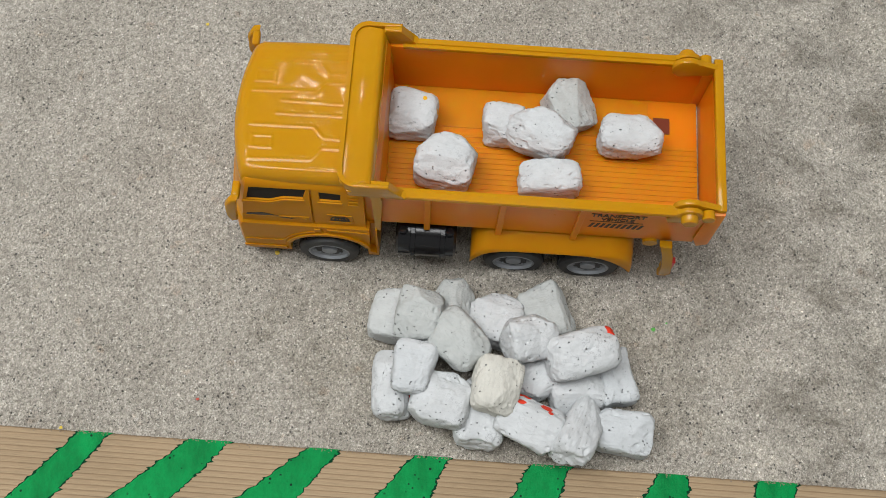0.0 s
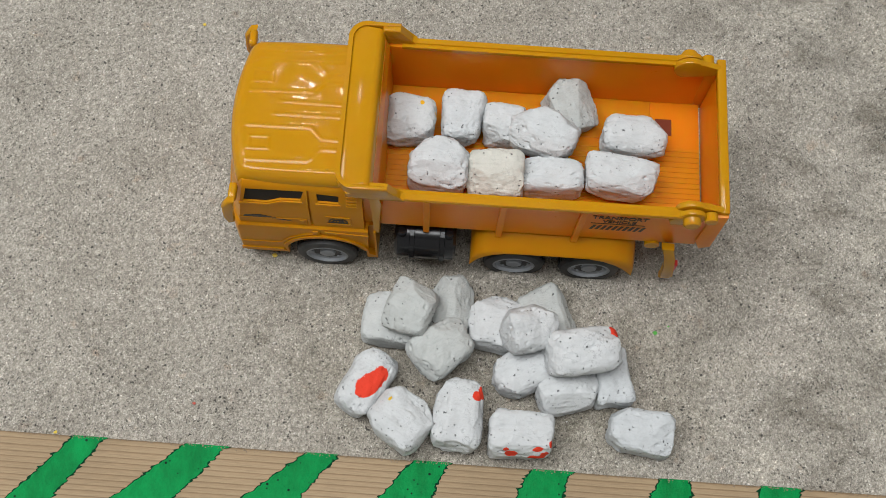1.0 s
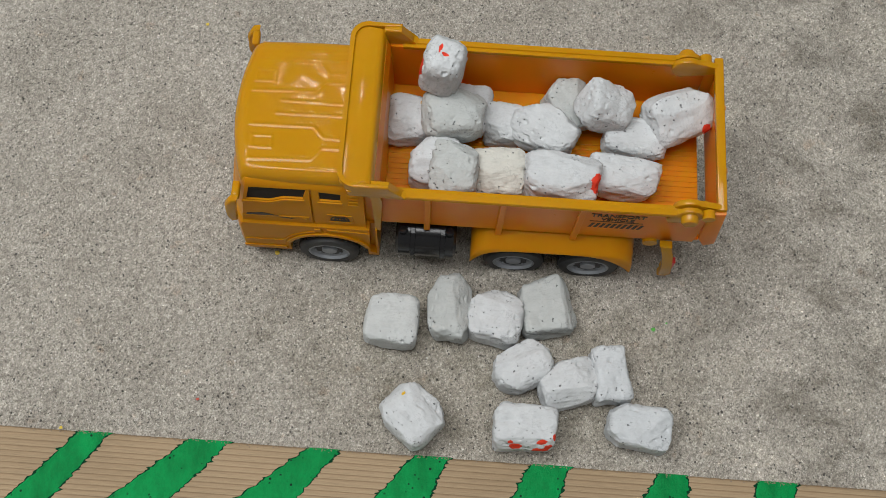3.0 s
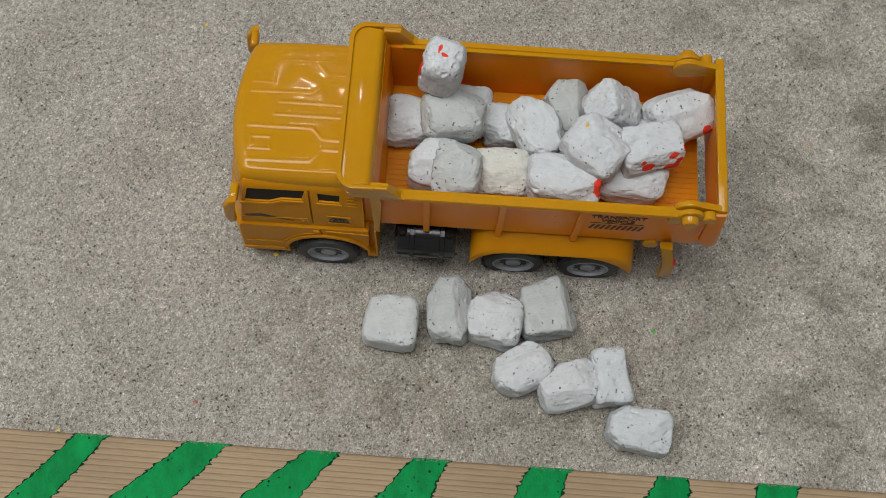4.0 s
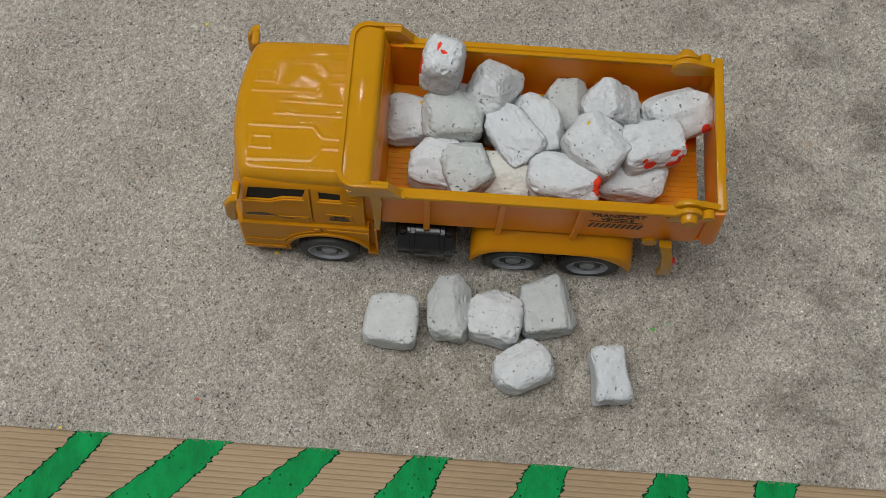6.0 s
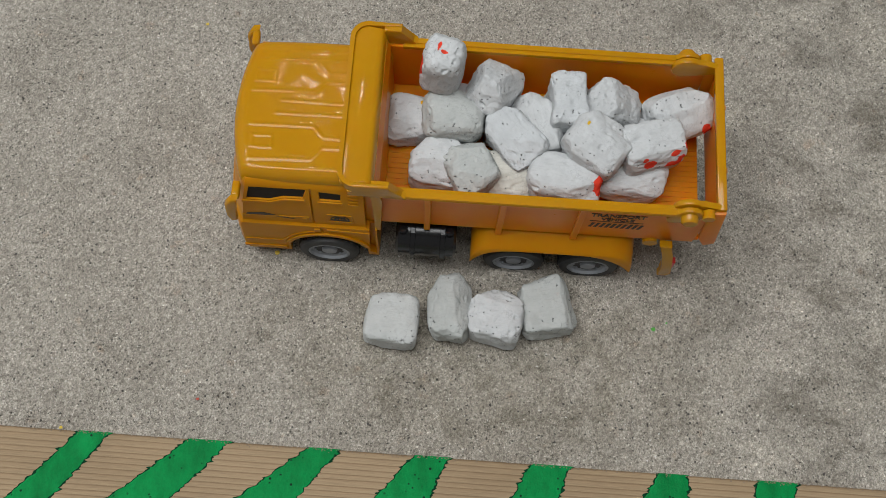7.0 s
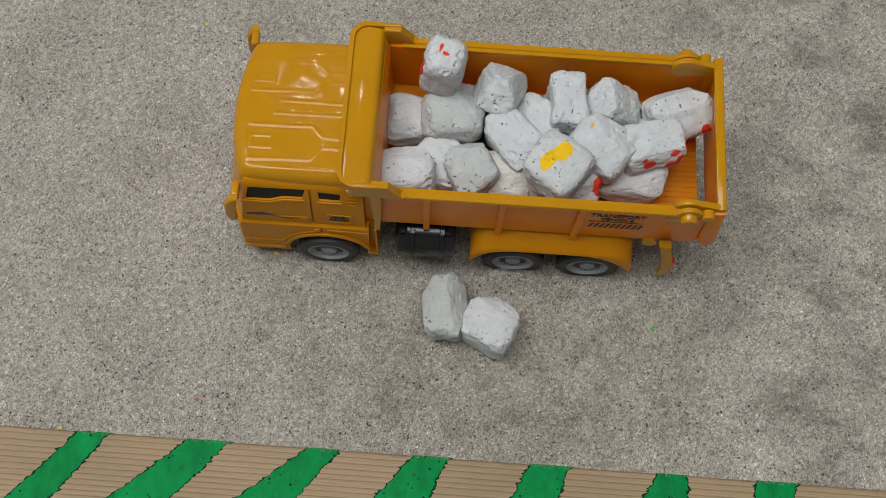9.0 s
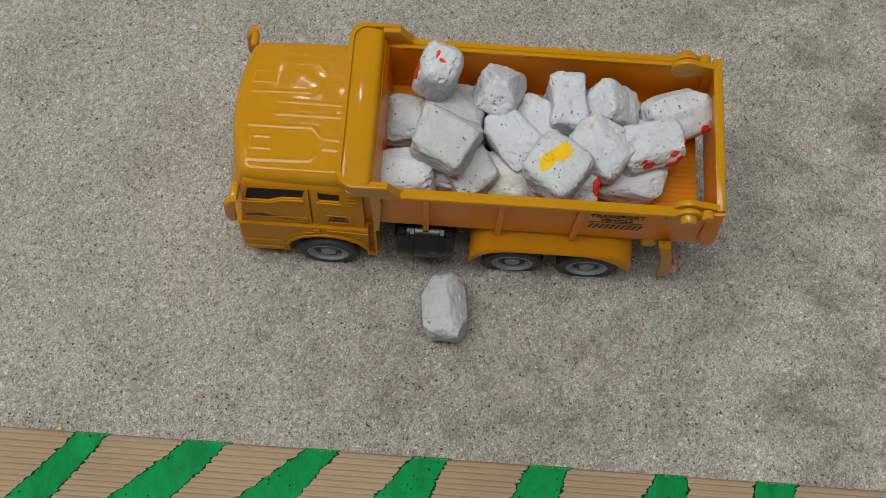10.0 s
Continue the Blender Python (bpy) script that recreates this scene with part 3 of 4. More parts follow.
def chassis(truck):
    for s in (-1, 1):
        part("chassis_rail", block(-40, 118, *sorted((s * 12, s * 18)), 24, 50, 1.0), ORANGE, truck)
    for x in (-30, 20, 64, 112):
        part("cross_member", block(x - 3, x + 3, -12, 12, 28, 44, 0.8), ORANGE, truck)
    for x in (-64.8, 40.6, 83.2):
        part("axle", lathe([(2, -38), (2, 38)], "y", (x, 0, 16.3), 16), BLACK_PLASTIC, truck, "black axle")
        part("axle_block", block(x - 5, x + 5, -18, 18, 12, 26, 1), ORANGE, truck)
    for s in (-1, 1):
        # fuel tank with end caps and straps
        bm = lathe([(0.5, -26.5), (11.5, -26.5), (13.2, -25), (13.2, 5.5), (11.5, 7), (0.5, 7)], "x", (0, s * 39, 31.5), 30)
        tank = smooth(part("fuel_tank", bm, BLACK_PLASTIC, truck, "black plastic fuel tank"), 35)
        for x in (-18.5, -2.0):
            part("tank_strap", lathe([(13.3, x), (14.4, x + 0.3), (14.4, x + 2.7), (13.3, x + 3)], "x", (0, s * 39, 31.5), 30), BLACK_PLASTIC, tank)
        for x in (-22.5, 3.2):
            part("tank_cap", lathe([(2.6, 10), (2.6, 14.6), (2.0, 15.2), (0.3, 15.2)], "z", (x, s * 43, 31.5), 16), BLACK_PLASTIC, tank)
        part("tank_bracket", block(-20, 1, *sorted((s * 17, s * 28)), 26, 40, 0.8), BLACK_PLASTIC, truck)
        # long mudguard over both rear wheels: lip outside, flared shoulder on top
        low = [(17.6, 25), (19.8, 29.2), (23.0, 33.6), (27.4, 37.2), (33, 39.6), (40, 40.6), (54, 40.8), (68, 40.8), (80, 40.4), (88, 37.8), (94, 33.8), (99.5, 28.6), (103.6, 23)]
        high = [(106.6, 24.0), (106, 33), (103.5, 40), (98.5, 45), (92, 46.8), (63, 47), (30, 47.0), (23.5, 45.4), (18.5, 41), (15.8, 34), (15.4, 25)]
        own = bmesh.new()
        ring = low + high
        def row(y, f):
            return [own.verts.new((x, s * y, z - f if i >= len(low) else z)) for i, (x, z) in enumerate(ring)]
        rows = [row(20, -3.0), row(38, -2.6), row(43, -0.4), row(47, 2.0), row(49.6, 4.4), row(50.3, 6.0)]
        for a, b in zip(rows, rows[1:]):
            for i in range(len(ring)):
                own.faces.new((a[i], a[(i + 1) % len(ring)], b[(i + 1) % len(ring)], b[i]))
        for r in (rows[0], rows[-1]):
            own.faces.new(r)
        smooth(part("mudguard", own, AMBER, truck, "flared amber plastic mudguard over the rear wheels"), 40)
        # tail bracket with a red reflector hangs behind the mudguard
        bm = prism([(116, 57), (123, 56), (126.5, 42), (129.5, 24), (131.5, 13), (129, 9.5), (124, 10), (125, 16), (123.5, 26), (120.5, 42)], "y", *sorted((s * 43.5, s * 48)), 0.8)
        smooth(part("tail_bracket", bm, YELLOW, truck, "hanging amber tail lamp bracket"), 40)
        part("reflector", block(128.2, 130.2, *sorted((s * 44.0, s * 47.5)), 18, 32, 0.4), RED_PLASTIC, truck, "red tail reflector")
        lug = lathe([(4, -1.5), (4, 1.5)], "y", (112, s * 42, 50), 18)
        part("bed_pivot", lug, YELLOW, truck)


def bed(truck):
    own = bmesh.new()
    block(-36, 137.4, -41, 41, 52.5, 55.0, 0.3, own)
    floor = part("bed_floor", own, ORANGE, truck, "orange plastic bed floor with long ribs")
    for i in range(17):
        y = -38.5 + 3.1 * i
        part("floor_rib", block(-33, 137.2, y - 0.75, y + 0.75, 54.8, 55.55, 0.25), ORANGE, floor)
    part("floor_plate", block(-33, 110, 16, 40, 54.8, 55.5, 0.25), ORANGE, floor)
    # flush block; its red is darkened for the shade of a recess
    part("floor_slot", block(113, 122.0, 20, 29.6, 54.9, 55.6), SHADED_RED, floor, "flush red block for the floor slot, its shade in the colour")
    for s in (-1, 1):
        pts = [(s * 40.2, 52.5), (s * 42.0, 52.5), (s * 43.2, 96), (s * 40.9, 96)]
        wall_mesh = prism(pts, "x", -37, 134.5, 0.2)
        side = smooth(part("bed_side", wall_mesh, ORANGE, truck, "orange plastic bed side wall"), 30)
        rim_pts = [(s * 40.2, 95.2), (s * 45.2, 95.2), (s * 46, 96.2), (s * 45.6, 98.0), (s * 42.6, 98.3), (s * 42.2, 97.4), (s * 40.2, 97.5)]
        smooth(part("bed_rim", prism(rim_pts, "x", -28, 118, 0.3), YELLOW, side, "amber rim along the bed wall"), 35)
        for x in (-9.5, 29.3, 70.0):
            bm = prism([(s * 42.0, 48.5), (s * 44.2, 49.5), (s * 45.6, 95.5), (s * 43, 95.5)], "x", x - 1.7, x + 1.7, 0.4)
            part("bed_rib", bm, ORANGE, side, "upright stiffening rib")
        # post behind the cab
        bm = prism([(-37.5, 49), (-34.5, 48), (-32.5, 90), (-33, 96), (-42, 100), (-37.5, 94)], "y", *sorted((s * 42.6, s * 46.0)), 0.6)
        part("front_post", bm, YELLOW, side)
        # hinge cheek at the open end
        bm = prism([(112, 92), (116, 98), *arc(HINGE.x, HINGE.z + 0.5, 6.8, 160, -30, 12), (126, 88), (114, 86)], "y", *sorted((s * 42.6, s * 45.4)), 0.7)
        smooth(part("hinge_cheek", bm, YELLOW, side), 40)
        smooth(part("hinge_pin", lathe([(4.4, 41 * 1.0), (4.4, 48.0), (3.6, 49.2), (0.5, 49.4)], "y", (HINGE.x, 0, HINGE.z), 22) if s > 0 else
                    lathe([(0.5, -49.4), (3.6, -49.2), (4.4, -48.0), (4.4, -41.0)], "y", (HINGE.x, 0, HINGE.z), 22), YELLOW, side, "round hinge pin"), 40)
    # front wall with the swelling canopy over the back of the cab
    part("bed_front", prism([(-37.5, 52.5), (-33.6, 52.5), (-34.4, 96), (-36.4, 103), (-40.0, 103)], "y", -41, 41, 0.3), ORANGE, truck, "orange front wall of the bed")
    swell = [(-53.6, 104), (-53.5, 107.9), (-51.8, 108.4), (-46, 108.6), (-41, 108.7), (-39.4, 108.4), (-38.2, 107.6), (-37.3, 106.0), (-36.4, 102.0), (-35.4, 97.0), (-38, 97.0), (-40, 104)]
    canopy = smooth(part("canopy", prism(swell, "y", -44.0, 44.4, 1.4, seg=4), YELLOW, truck, "amber canopy swelling over the cab back"), 50)
    outer_line = [(-28.6, -46.6), *reversed(arc(-45.4, -37.0, 9.6, 180, 270, 10)), *reversed(arc(-45.4, 37.4, 9.6, 90, 180, 10)), (-28.6, 47.0)]
    inner_line = [(-28.6, -44.2), *reversed(arc(-45.2, -36.8, 7.4, 180, 270, 10)), *reversed(arc(-45.2, 37.2, 7.4, 90, 180, 10)), (-28.6, 44.6)]
    smooth(part("canopy_rim", prism(outer_line + inner_line[::-1], "z", 102.5, 109.7, 0.9, seg=3), YELLOW, canopy, "rounded raised canopy rim"), 50)
    for y0, y1 in ((-46.4, -42.2), (42.2, 46.8)):
        smooth(part("canopy_cheek", prism([(-50, 97), (-50, 103), (-40, 103), (-37.5, 109.2), (-28.8, 109.2), (-22.6, 98.4), (-20.4, 98.2), (-20.4, 95.4)], "y", y0, y1, 0.9, seg=3), YELLOW, canopy), 40)
    # printed words and hatching on the near wall, in black ink
    up = Matrix.Rotation(radians(91.6), 4, "X")
    lettering("TRANSPORT", 6.0, truck, Matrix.Translation(Vector((89.3, -43.0, 82.6)) * MM) @ up @ Matrix.Diagonal((0.84, 1, 1, 1)), label="black printed word TRANSPORT")
    lettering("VEHICLE", 5.2, truck, Matrix.Translation(Vector((89.6, -42.86, 77.4)) * MM) @ up @ Matrix.Diagonal((0.88, 1, 1, 1)), label="black printed word VEHICLE")
    part("printed_line", prism([(-42.5, 75.2), (-42.78, 75.2), (-42.8, 75.9), (-42.5, 75.9)], "x", 75.5, 103.5), DECAL, truck)
    for i in range(10):
        x = 75.5 + i * 2.85
        bm = bmesh.new()
        vs = [bm.verts.new(p) for p in ((x, -42.50, 66.6), (x + 1.7, -42.50, 66.6), (x + 3.4, -42.68, 73.4), (x + 1.7, -42.68, 73.4))]
        bm.faces.new(vs)
        bmesh.ops.translate(bm, verts=vs, vec=(0, -0.12, 0))
        part("hatch_stroke", bm, DECAL, truck)


def tailgate(truck):
    """Hangs from the hinge pins; its space has the hinge line at the origin."""
    gate = new("tailgate")
    gate.parent, gate.location = truck, HINGE * MM
    tagged(gate, "hinged amber tailgate, bottom swinging free")
    hx, hz = HINGE.x, HINGE.z
    part("gate_panel", block(138.6 - hx, 141.0 - hx, -40.5, 40.5, 51.5 - hz, 96 - hz, 0.5), ORANGE, gate, "orange gate panel")
    smooth(part("gate_top_edge", block(136.8 - hx, 141.6 - hx, -42.0, 45.0, 94 - hz, 98.5 - hz, 0.9), YELLOW, gate), 40)
    for s in (-1, 1):
        bm = prism([*arc(0, 0, 8.2, 40, 250, 16), (8, -5), (12.5, -4.2), (17.2, -2.5), (17.0, 2.6), (10, 4.5)], "y", *sorted((s * 38.4, s * 41.6)), 0.8)
        smooth(part("gate_arm", bm, YELLOW, gate, "rounded hinge arm of the tailgate"), 40)
        bm = prism([(133.0 - hx, 95 - hz), (141.4 - hx, 96 - hz), (142.6 - hx, 54 - hz), (137 - hx, 50 - hz), (133.0 - hx, 60 - hz)], "y", *sorted((s * 40.2, s * 43.6)), 0.7)
        smooth(part("gate_cheek", bm, ORANGE, gate), 40)
        smooth(part("gate_stub", lathe([(3.3, 42 * s), (3.3, 46.5 * s), (0.3, 47 * s)] if s > 0 else [(0.3, -47), (3.3, -46.5), (3.3, -42)], "y", (9.5, 0, 0.5), 14), YELLOW, gate), 40)
    for y in (-18, 18):
        part("gate_rib", block(140.8 - hx, 142.8 - hx, y - 1.5, y + 1.5, 50 - hz, 94 - hz, 0.4), ORANGE, gate)
    return gate


def toy_truck():
    truck = new("toy_dump_truck")
    truck.location = (0, TRUCK_Y * MM, 0)
    tagged(truck, "amber plastic toy dump truck parked on sand", "toy truck")
    cab(truck)
    chassis(truck)
    for x in (-64.8, 40.6, 83.2):
        for s in (-1, 1):
            wheel(truck, x, s)
    bed(truck)
    return truck, tailgate(truck)


# ---- plaster stones ----
def stone(size, seed, material, label, power=5.5, facets=3, lumps=0.07, barrel=0.0, planes=(), waist=0.0):
    """A lumpy rounded block, size in millimetres, with flattened facets; planes are its own chief facets: direction and reach."""
    rnd = random.Random(seed)
    n = 36
    own = bmesh.new()
    bmesh.ops.create_cube(own, size=2.0)
    bmesh.ops.subdivide_edges(own, edges=own.edges[:], cuts=n, use_grid_fill=True)
    cuts = []
    for _ in range(facets):
        d = Vector((rnd.uniform(-1, 1), rnd.uniform(-1, 1), rnd.uniform(-1, 1))).normalized()
        cuts.append((d, rnd.uniform(0.97, 1.12)))
    cuts += [(Vector(q[:3]).normalized(), q[3]) for q in planes]
    shift = Vector((rnd.uniform(0, 90), rnd.uniform(0, 90), rnd.uniform(0, 90)))
    taper, lean = rnd.uniform(-0.10, 0.10), rnd.uniform(-0.10, 0.10)
    half = Vector(size) * 0.5
    round_power = barrel or rnd.uniform(3.0, 5.5)
    for v in own.verts:
        p = v.co.copy()
        along, u, w = (p.x, p.y, p.z) if size[0] >= size[1] else (p.y, p.x, p.z)
        p /= ((abs(u) ** round_power + abs(w) ** round_power) ** (power / round_power) + abs(along) ** power) ** (1 / power)
        for d, h in cuts:
            over = p.dot(d) - h
            if over > 0:
                p -= d * over * 0.86
        p.x *= (1 + taper * p.y) * (1 - waist * (1 - min(1.0, p.y * p.y)))
        p.y *= 1 + lean * p.x
        q = p * 1.25 + shift
        fold = 1 - abs(noise.noise(q * 2.1 + Vector((5, 1, 8)))) * 2.2
        chip = max(0.0, noise.noise(q * 3.3 + Vector((40, 3, 9))) - 0.42)
        p *= 1 + 0.026 * max(0.0, fold) ** 4 - 0.045 * max(0.0, noise.noise(q * 1.9 + Vector((11, 7, 2)))) - 0.26 * chip + lumps * noise.noise(q) + 0.030 * noise.noise(q * 2.7) + 0.010 * noise.noise(q * 6.5) + 0.004 * noise.noise(q * 13) + 0.004 * noise.noise(q * 27)
        v.co = Vector((p.x * half.x, p.y * half.y, p.z * half.z)) * 1.0
    ob = part("plaster_stone", own, material)
    ob.data.polygons.foreach_set("use_smooth", [True] * len(ob.data.polygons))
    return tagged(ob, label, "stone", group="plaster stones")


CHALK = plaster("white_plaster")
GREYISH = plaster("greyish_plaster", (0.465, 0.482, 0.468))
CREAM = plaster("cream_plaster", (0.585, 0.572, 0.515))
BLUISH = plaster("cool_white_plaster", (0.545, 0.565, 0.575))


def steps(*states):
    """Rows for walk(): a stone rests in a state until the next one, and shifts within a thirtieth of a second."""
    rows = []
    for i, (t, *p) in enumerate(states):
        m = pose(p[0] * MM, p[1] * MM, p[2] * MM, *p[3:])
        if i:
            k = round(t * FPS)
            rows += [((k - 2) / FPS, rows[-1][1]), ((k - 1) / FPS, m)]
        else:
            rows.append((0.0, m))
    rows.append((10.0, rows[-1][1]))
    return rows


def motions():
    """Stone by stone the load goes into the truck; the gate is pushed ajar."""
    walk(STONES["t1"], steps((0, -21.6, 53.8, 65.5, 0, 0, -5),
        (0.2, -22.6, 50.3, 65.5, 0, 0, 0),
        (1.0, -22.0, 51.0, 65.5, 0, 0, 0),
        (1.4, -22.3, 50.3, 65.5, 0, 0, 0)))
    walk(STONES["t2"], steps((0, -1.9, 25.4, 68.5, 0, 0, -8),
        (0.2, -4.8, 23.5, 68.5, 0, 0, -4)))
    walk(STONES["t3"], steps((0, 28.3, 51.2, 65.0, 0, 0, -4)))
    walk(STONES["t4"], steps((0, 48.7, 45.2, 70.5, 8, 0, -14),
        (0.5, 49.9, 45.6, 70.5, 8, 0, -14),
        (1.4, 49.0, 46.2, 70.5, 6, 0, -18),
        (2.3, 50.5, 47.0, 70.5, 4, 0, -20),
        (3.9, 45.8, 46.0, 74.5, 0, 0, -56),
        (4.6, 47.0, 46.8, 74.5, 0, 0, -66)))
    walk(STONES["t5"], steps((0, 64.3, 64.9, 65.0, 10, 8, 22)))
    walk(STONES["t6"], steps((0, 98.1, 48.6, 66.0, 0, 0, -3),
        (0.5, 99.0, 48.7, 66.0, 0, 0, -4),
        (2.3, 100.5, 47.1, 66.0, 0, 0, -8)))
    walk(STONES["t7"], steps((0, 54.7, 20.7, 65.0, 0, 0, 4),
        (0.5, 55.3, 22.4, 65.0, 0, 0, 0),
        (1.4, 52.1, 19.6, 61.0, 0, 0, 0)))
    walk(STONES["p9"], steps((0, -11.7, -78.3, 26.5, 6, 0, -8),
        (0.2, 6.0, 54.1, 65.5, 0, 0, -3),
        (1.4, 4.5, 53.7, 65.5, 0, 0, -3),
        (2.3, 9.3, 57.1, 65.5, 0, 0, -3)))
    walk(STONES["p11"], steps((0, 33.6, -86.2, 28.5, 6, 0, 80),
        (0.33, 33.6, -86.2, 28.5, 10, 0, 40),
        (0.5, 25.5, 21.5, 67.5, 14, 0, 0),
        (1.4, 24.9, 21.4, 67.5, 14, 0, 0),
        (2.3, 26.4, 21.6, 67.5, 14, 0, 0),
        (3.8, 27.9, 22.3, 67.5, 14, 0, -2),
        (5.6, 30.4, 19.9, 67.5, 10, 0, -2)))
    walk(STONES["p14"], steps((0, 79.6, -106.6, 18.5, 10, 28, 64),
        (0.5, 81.4, -106.8, 18.5, 10, 28, 64),
        (0.8, 92.0, 24.1, 66.5, 0, 0, -7),
        (1.4, 94.4, 22.9, 66.5, 0, 0, -6),
        (3.8, 98.1, 21.9, 66.5, 0, 0, -4)))
    walk(STONES["p7"], steps((0, 49.8, -58.8, 28.5, 20, 15, 18),
        (0.8, 49.5, -51.5, 28.5, 20, 15, 20),
        (1.1, 76.5, 57.6, 80.5, 0, 0, -10),
        (2.3, 78.6, 57.4, 80.5, 0, 8, -6),
        (2.7, 81.0, 58.3, 80.5, 0, 30, 0),
        (3.8, 84.1, 57.5, 80.5, 0, 44, 8),
        (4.0, 85.0, 58.6, 80.5, 0, 44, 8)))
    walk(STONES["p17"], steps((0, 79.2, -65.0, 28.5, -78, 0, 18),
        (0.8, 79.0, -61.8, 28.5, -78, 0, 10),
        (1.4, 58.9, 20.1, 75.5, 0, 0, -4),
        (2.3, 59.9, 16.6, 75.5, 0, 0, -5),
        (3.8, 61.1, 15.7, 75.5, 0, 0, -6)))
    walk(STONES["p2"], steps((0, -10.4, -49.0, 28.0, 12, 0, -6),
        (0.8, -15.0, -44.1, 28.0, 12, 0, -18),
        (2.0, 2.1, 17.2, 75.0, 8, 0, -10),
        (2.3, 3.2, 17.9, 75.0, 8, 0, -2),
        (3.8, 5.0, 18.4, 75.0, 8, 0, -4),
        (5.6, 9.5, 18.7, 75.0, 0, 0, 25),
        (6.8, 11.9, 18.2, 75.0, 0, 0, 32)))
    walk(STONES["p6"], steps((0, 11.9, -62.2, 28.0, 10, 0, -42),
        (0.5, 8.3, -64.1, 28.0, 10, 0, -48),
        (0.8, 2.8, -62.6, 19.0, 8, 0, 38),
        (2.0, -1.5, -65.6, 11.0, 0, 0, 40),
        (2.3, 1.0, 47.9, 80.0, 0, 0, -2),
        (4.6, 1.4, 46.6, 80.0, 0, 0, -4)))
    walk(STONES["p8"], steps((0, -22.8, -85.4, 10.0, 0, 72, 2),
        (0.2, -21.2, -86.0, 10.0, 0, 46, -6),
        (0.5, -24.4, -85.6, 10.0, 0, 40, -12),
        (0.8, -36.9, -82.6, 10.0, 0, 10, -26),
        (2.3, -43.5, -90.0, 10.0, 0, 0, -25),
        (2.57, -17.1, -39.6, 140.0, 45, 0, -62),
        (2.6, -6.3, 63.8, 102.0, 86, 0, -106),
        (4.9, -6.3, 64.8, 102.0, 88, 0, -104),
        (8.4, -5.7, 64.2, 102.0, 86, 0, -104),
        (9.6, -8.1, 61.0, 102.0, 82, 0, -106)))
    walk(STONES["p10"], steps((0, 4.2, -93.8, 19.5, 0, 0, -6),
        (0.2, 4.0, -97.2, 11.5, 0, 0, 0),
        (0.5, -2.7, -99.9, 11.5, 0, 0, -12),
        (0.8, -16.2, -102.0, 11.5, 0, 0, -32),
        (2.6, -10.7, -101.7, 11.5, 0, 0, -38),
        (3.7, 44.3, 43.3, 120.0, 20, 0, -30),
        (3.9, 75.6, 32.0, 86.5, 8, 10, -28),
        (4.6, 76.5, 32.7, 86.5, 8, 10, -28),
        (8.3, 78.6, 31.3, 86.5, 8, 10, -26)))
    walk(STONES["p12"], steps((0, 26.0, -98.0, 11.0, 0, 0, -2),
        (0.5, 26.0, -95.0, 11.0, 0, 0, 3),
        (0.8, 14.3, -97.4, 11.0, 0, 0, -4),
        (2.6, 20.5, -97.9, 11.0, 0, 0, 6),
        (3.0, 122.6, 58.8, 75.0, 0, 34, -66)))
    walk(STONES["p13"], steps((0, 53.0, -103.2, 19.5, -14, 0, 158),
        (0.5, 54.4, -103.2, 19.5, -14, 0, 156),
        (0.7, 52.0, -104.4, 19.5, 0, 0, 78),
        (0.8, 48.5, -106.1, 11.5, 0, 0, 0),
        (2.6, 50.9, -104.7, 11.5, 0, 0, 0),
        (3.35, 101.8, 37.4, 80.5, 4, 4, 14),
        (3.9, 104.8, 35.3, 80.5, 4, 4, 18),
        (5.6, 106.0, 36.0, 80.5, 4, 4, 18)))
    walk(STONES["p16"], steps((0, 103.5, -103.5, 10.5, 0, 0, -4),
        (0.5, 107.5, -103.9, 10.5, 0, 0, -4),
        (0.8, 113.6, -100.2, 10.5, 0, 0, -5),
        (5.1, 65.6, 206.3, 10.5, 0, 0, -20),
        (5.57, 37.8, 50.3, 115.0, 0, 0, -40),
        (5.67, 33.8, 38.2, 79.5, 8, 0, -52),
        (7.0, 34.2, 36.2, 79.5, 8, 0, -48)))
    walk(STONES["p18"], steps((0, 80.7, -81.0, 10.0, 0, 0, 14),
        (0.8, 73.4, -79.0, 10.0, 0, 0, 18),
        (1.4, 74.7, -78.2, 10.0, 0, 0, 20),
        (4.1, 60.2, 206.2, 10.0, 0, 0, 30),
        (4.5, 45.4, 78.8, 150.0, 0, 0, 45),
        (4.6, 16.8, 64.7, 85.0, 0, 25, 52),
        (5.67, 22.0, 64.1, 85.0, 5, 38, 60),
        (7.5, 25.4, 63.0, 85.0, 10, 46, 74)))
    walk(STONES["p19"], steps((0, 100.0, -73.0, 9.5, 0, 0, 14),
        (0.8, 97.6, -71.1, 9.5, 0, 0, 10),
        (1.4, 97.6, -71.8, 9.5, 0, 0, 9),
        (6.1, 61.7, 56.8, 84.5, 0, 0, 4)))
    walk(STONES["p20"], steps((0, 59.0, -74.3, 10.5, 0, 0, 34),
        (0.5, 53.2, -77.9, 10.5, 0, 0, 28),
        (0.8, 48.5, -71.1, 10.5, 0, 0, 30),
        (6.45, -7.0, 200.6, 10.5, 0, 0, 20),
        (7.3, -14.9, 79.8, 150.0, 0, 0, 5),
        (7.4, -23.0, 14.9, 74.5, 0, -6, 6)))
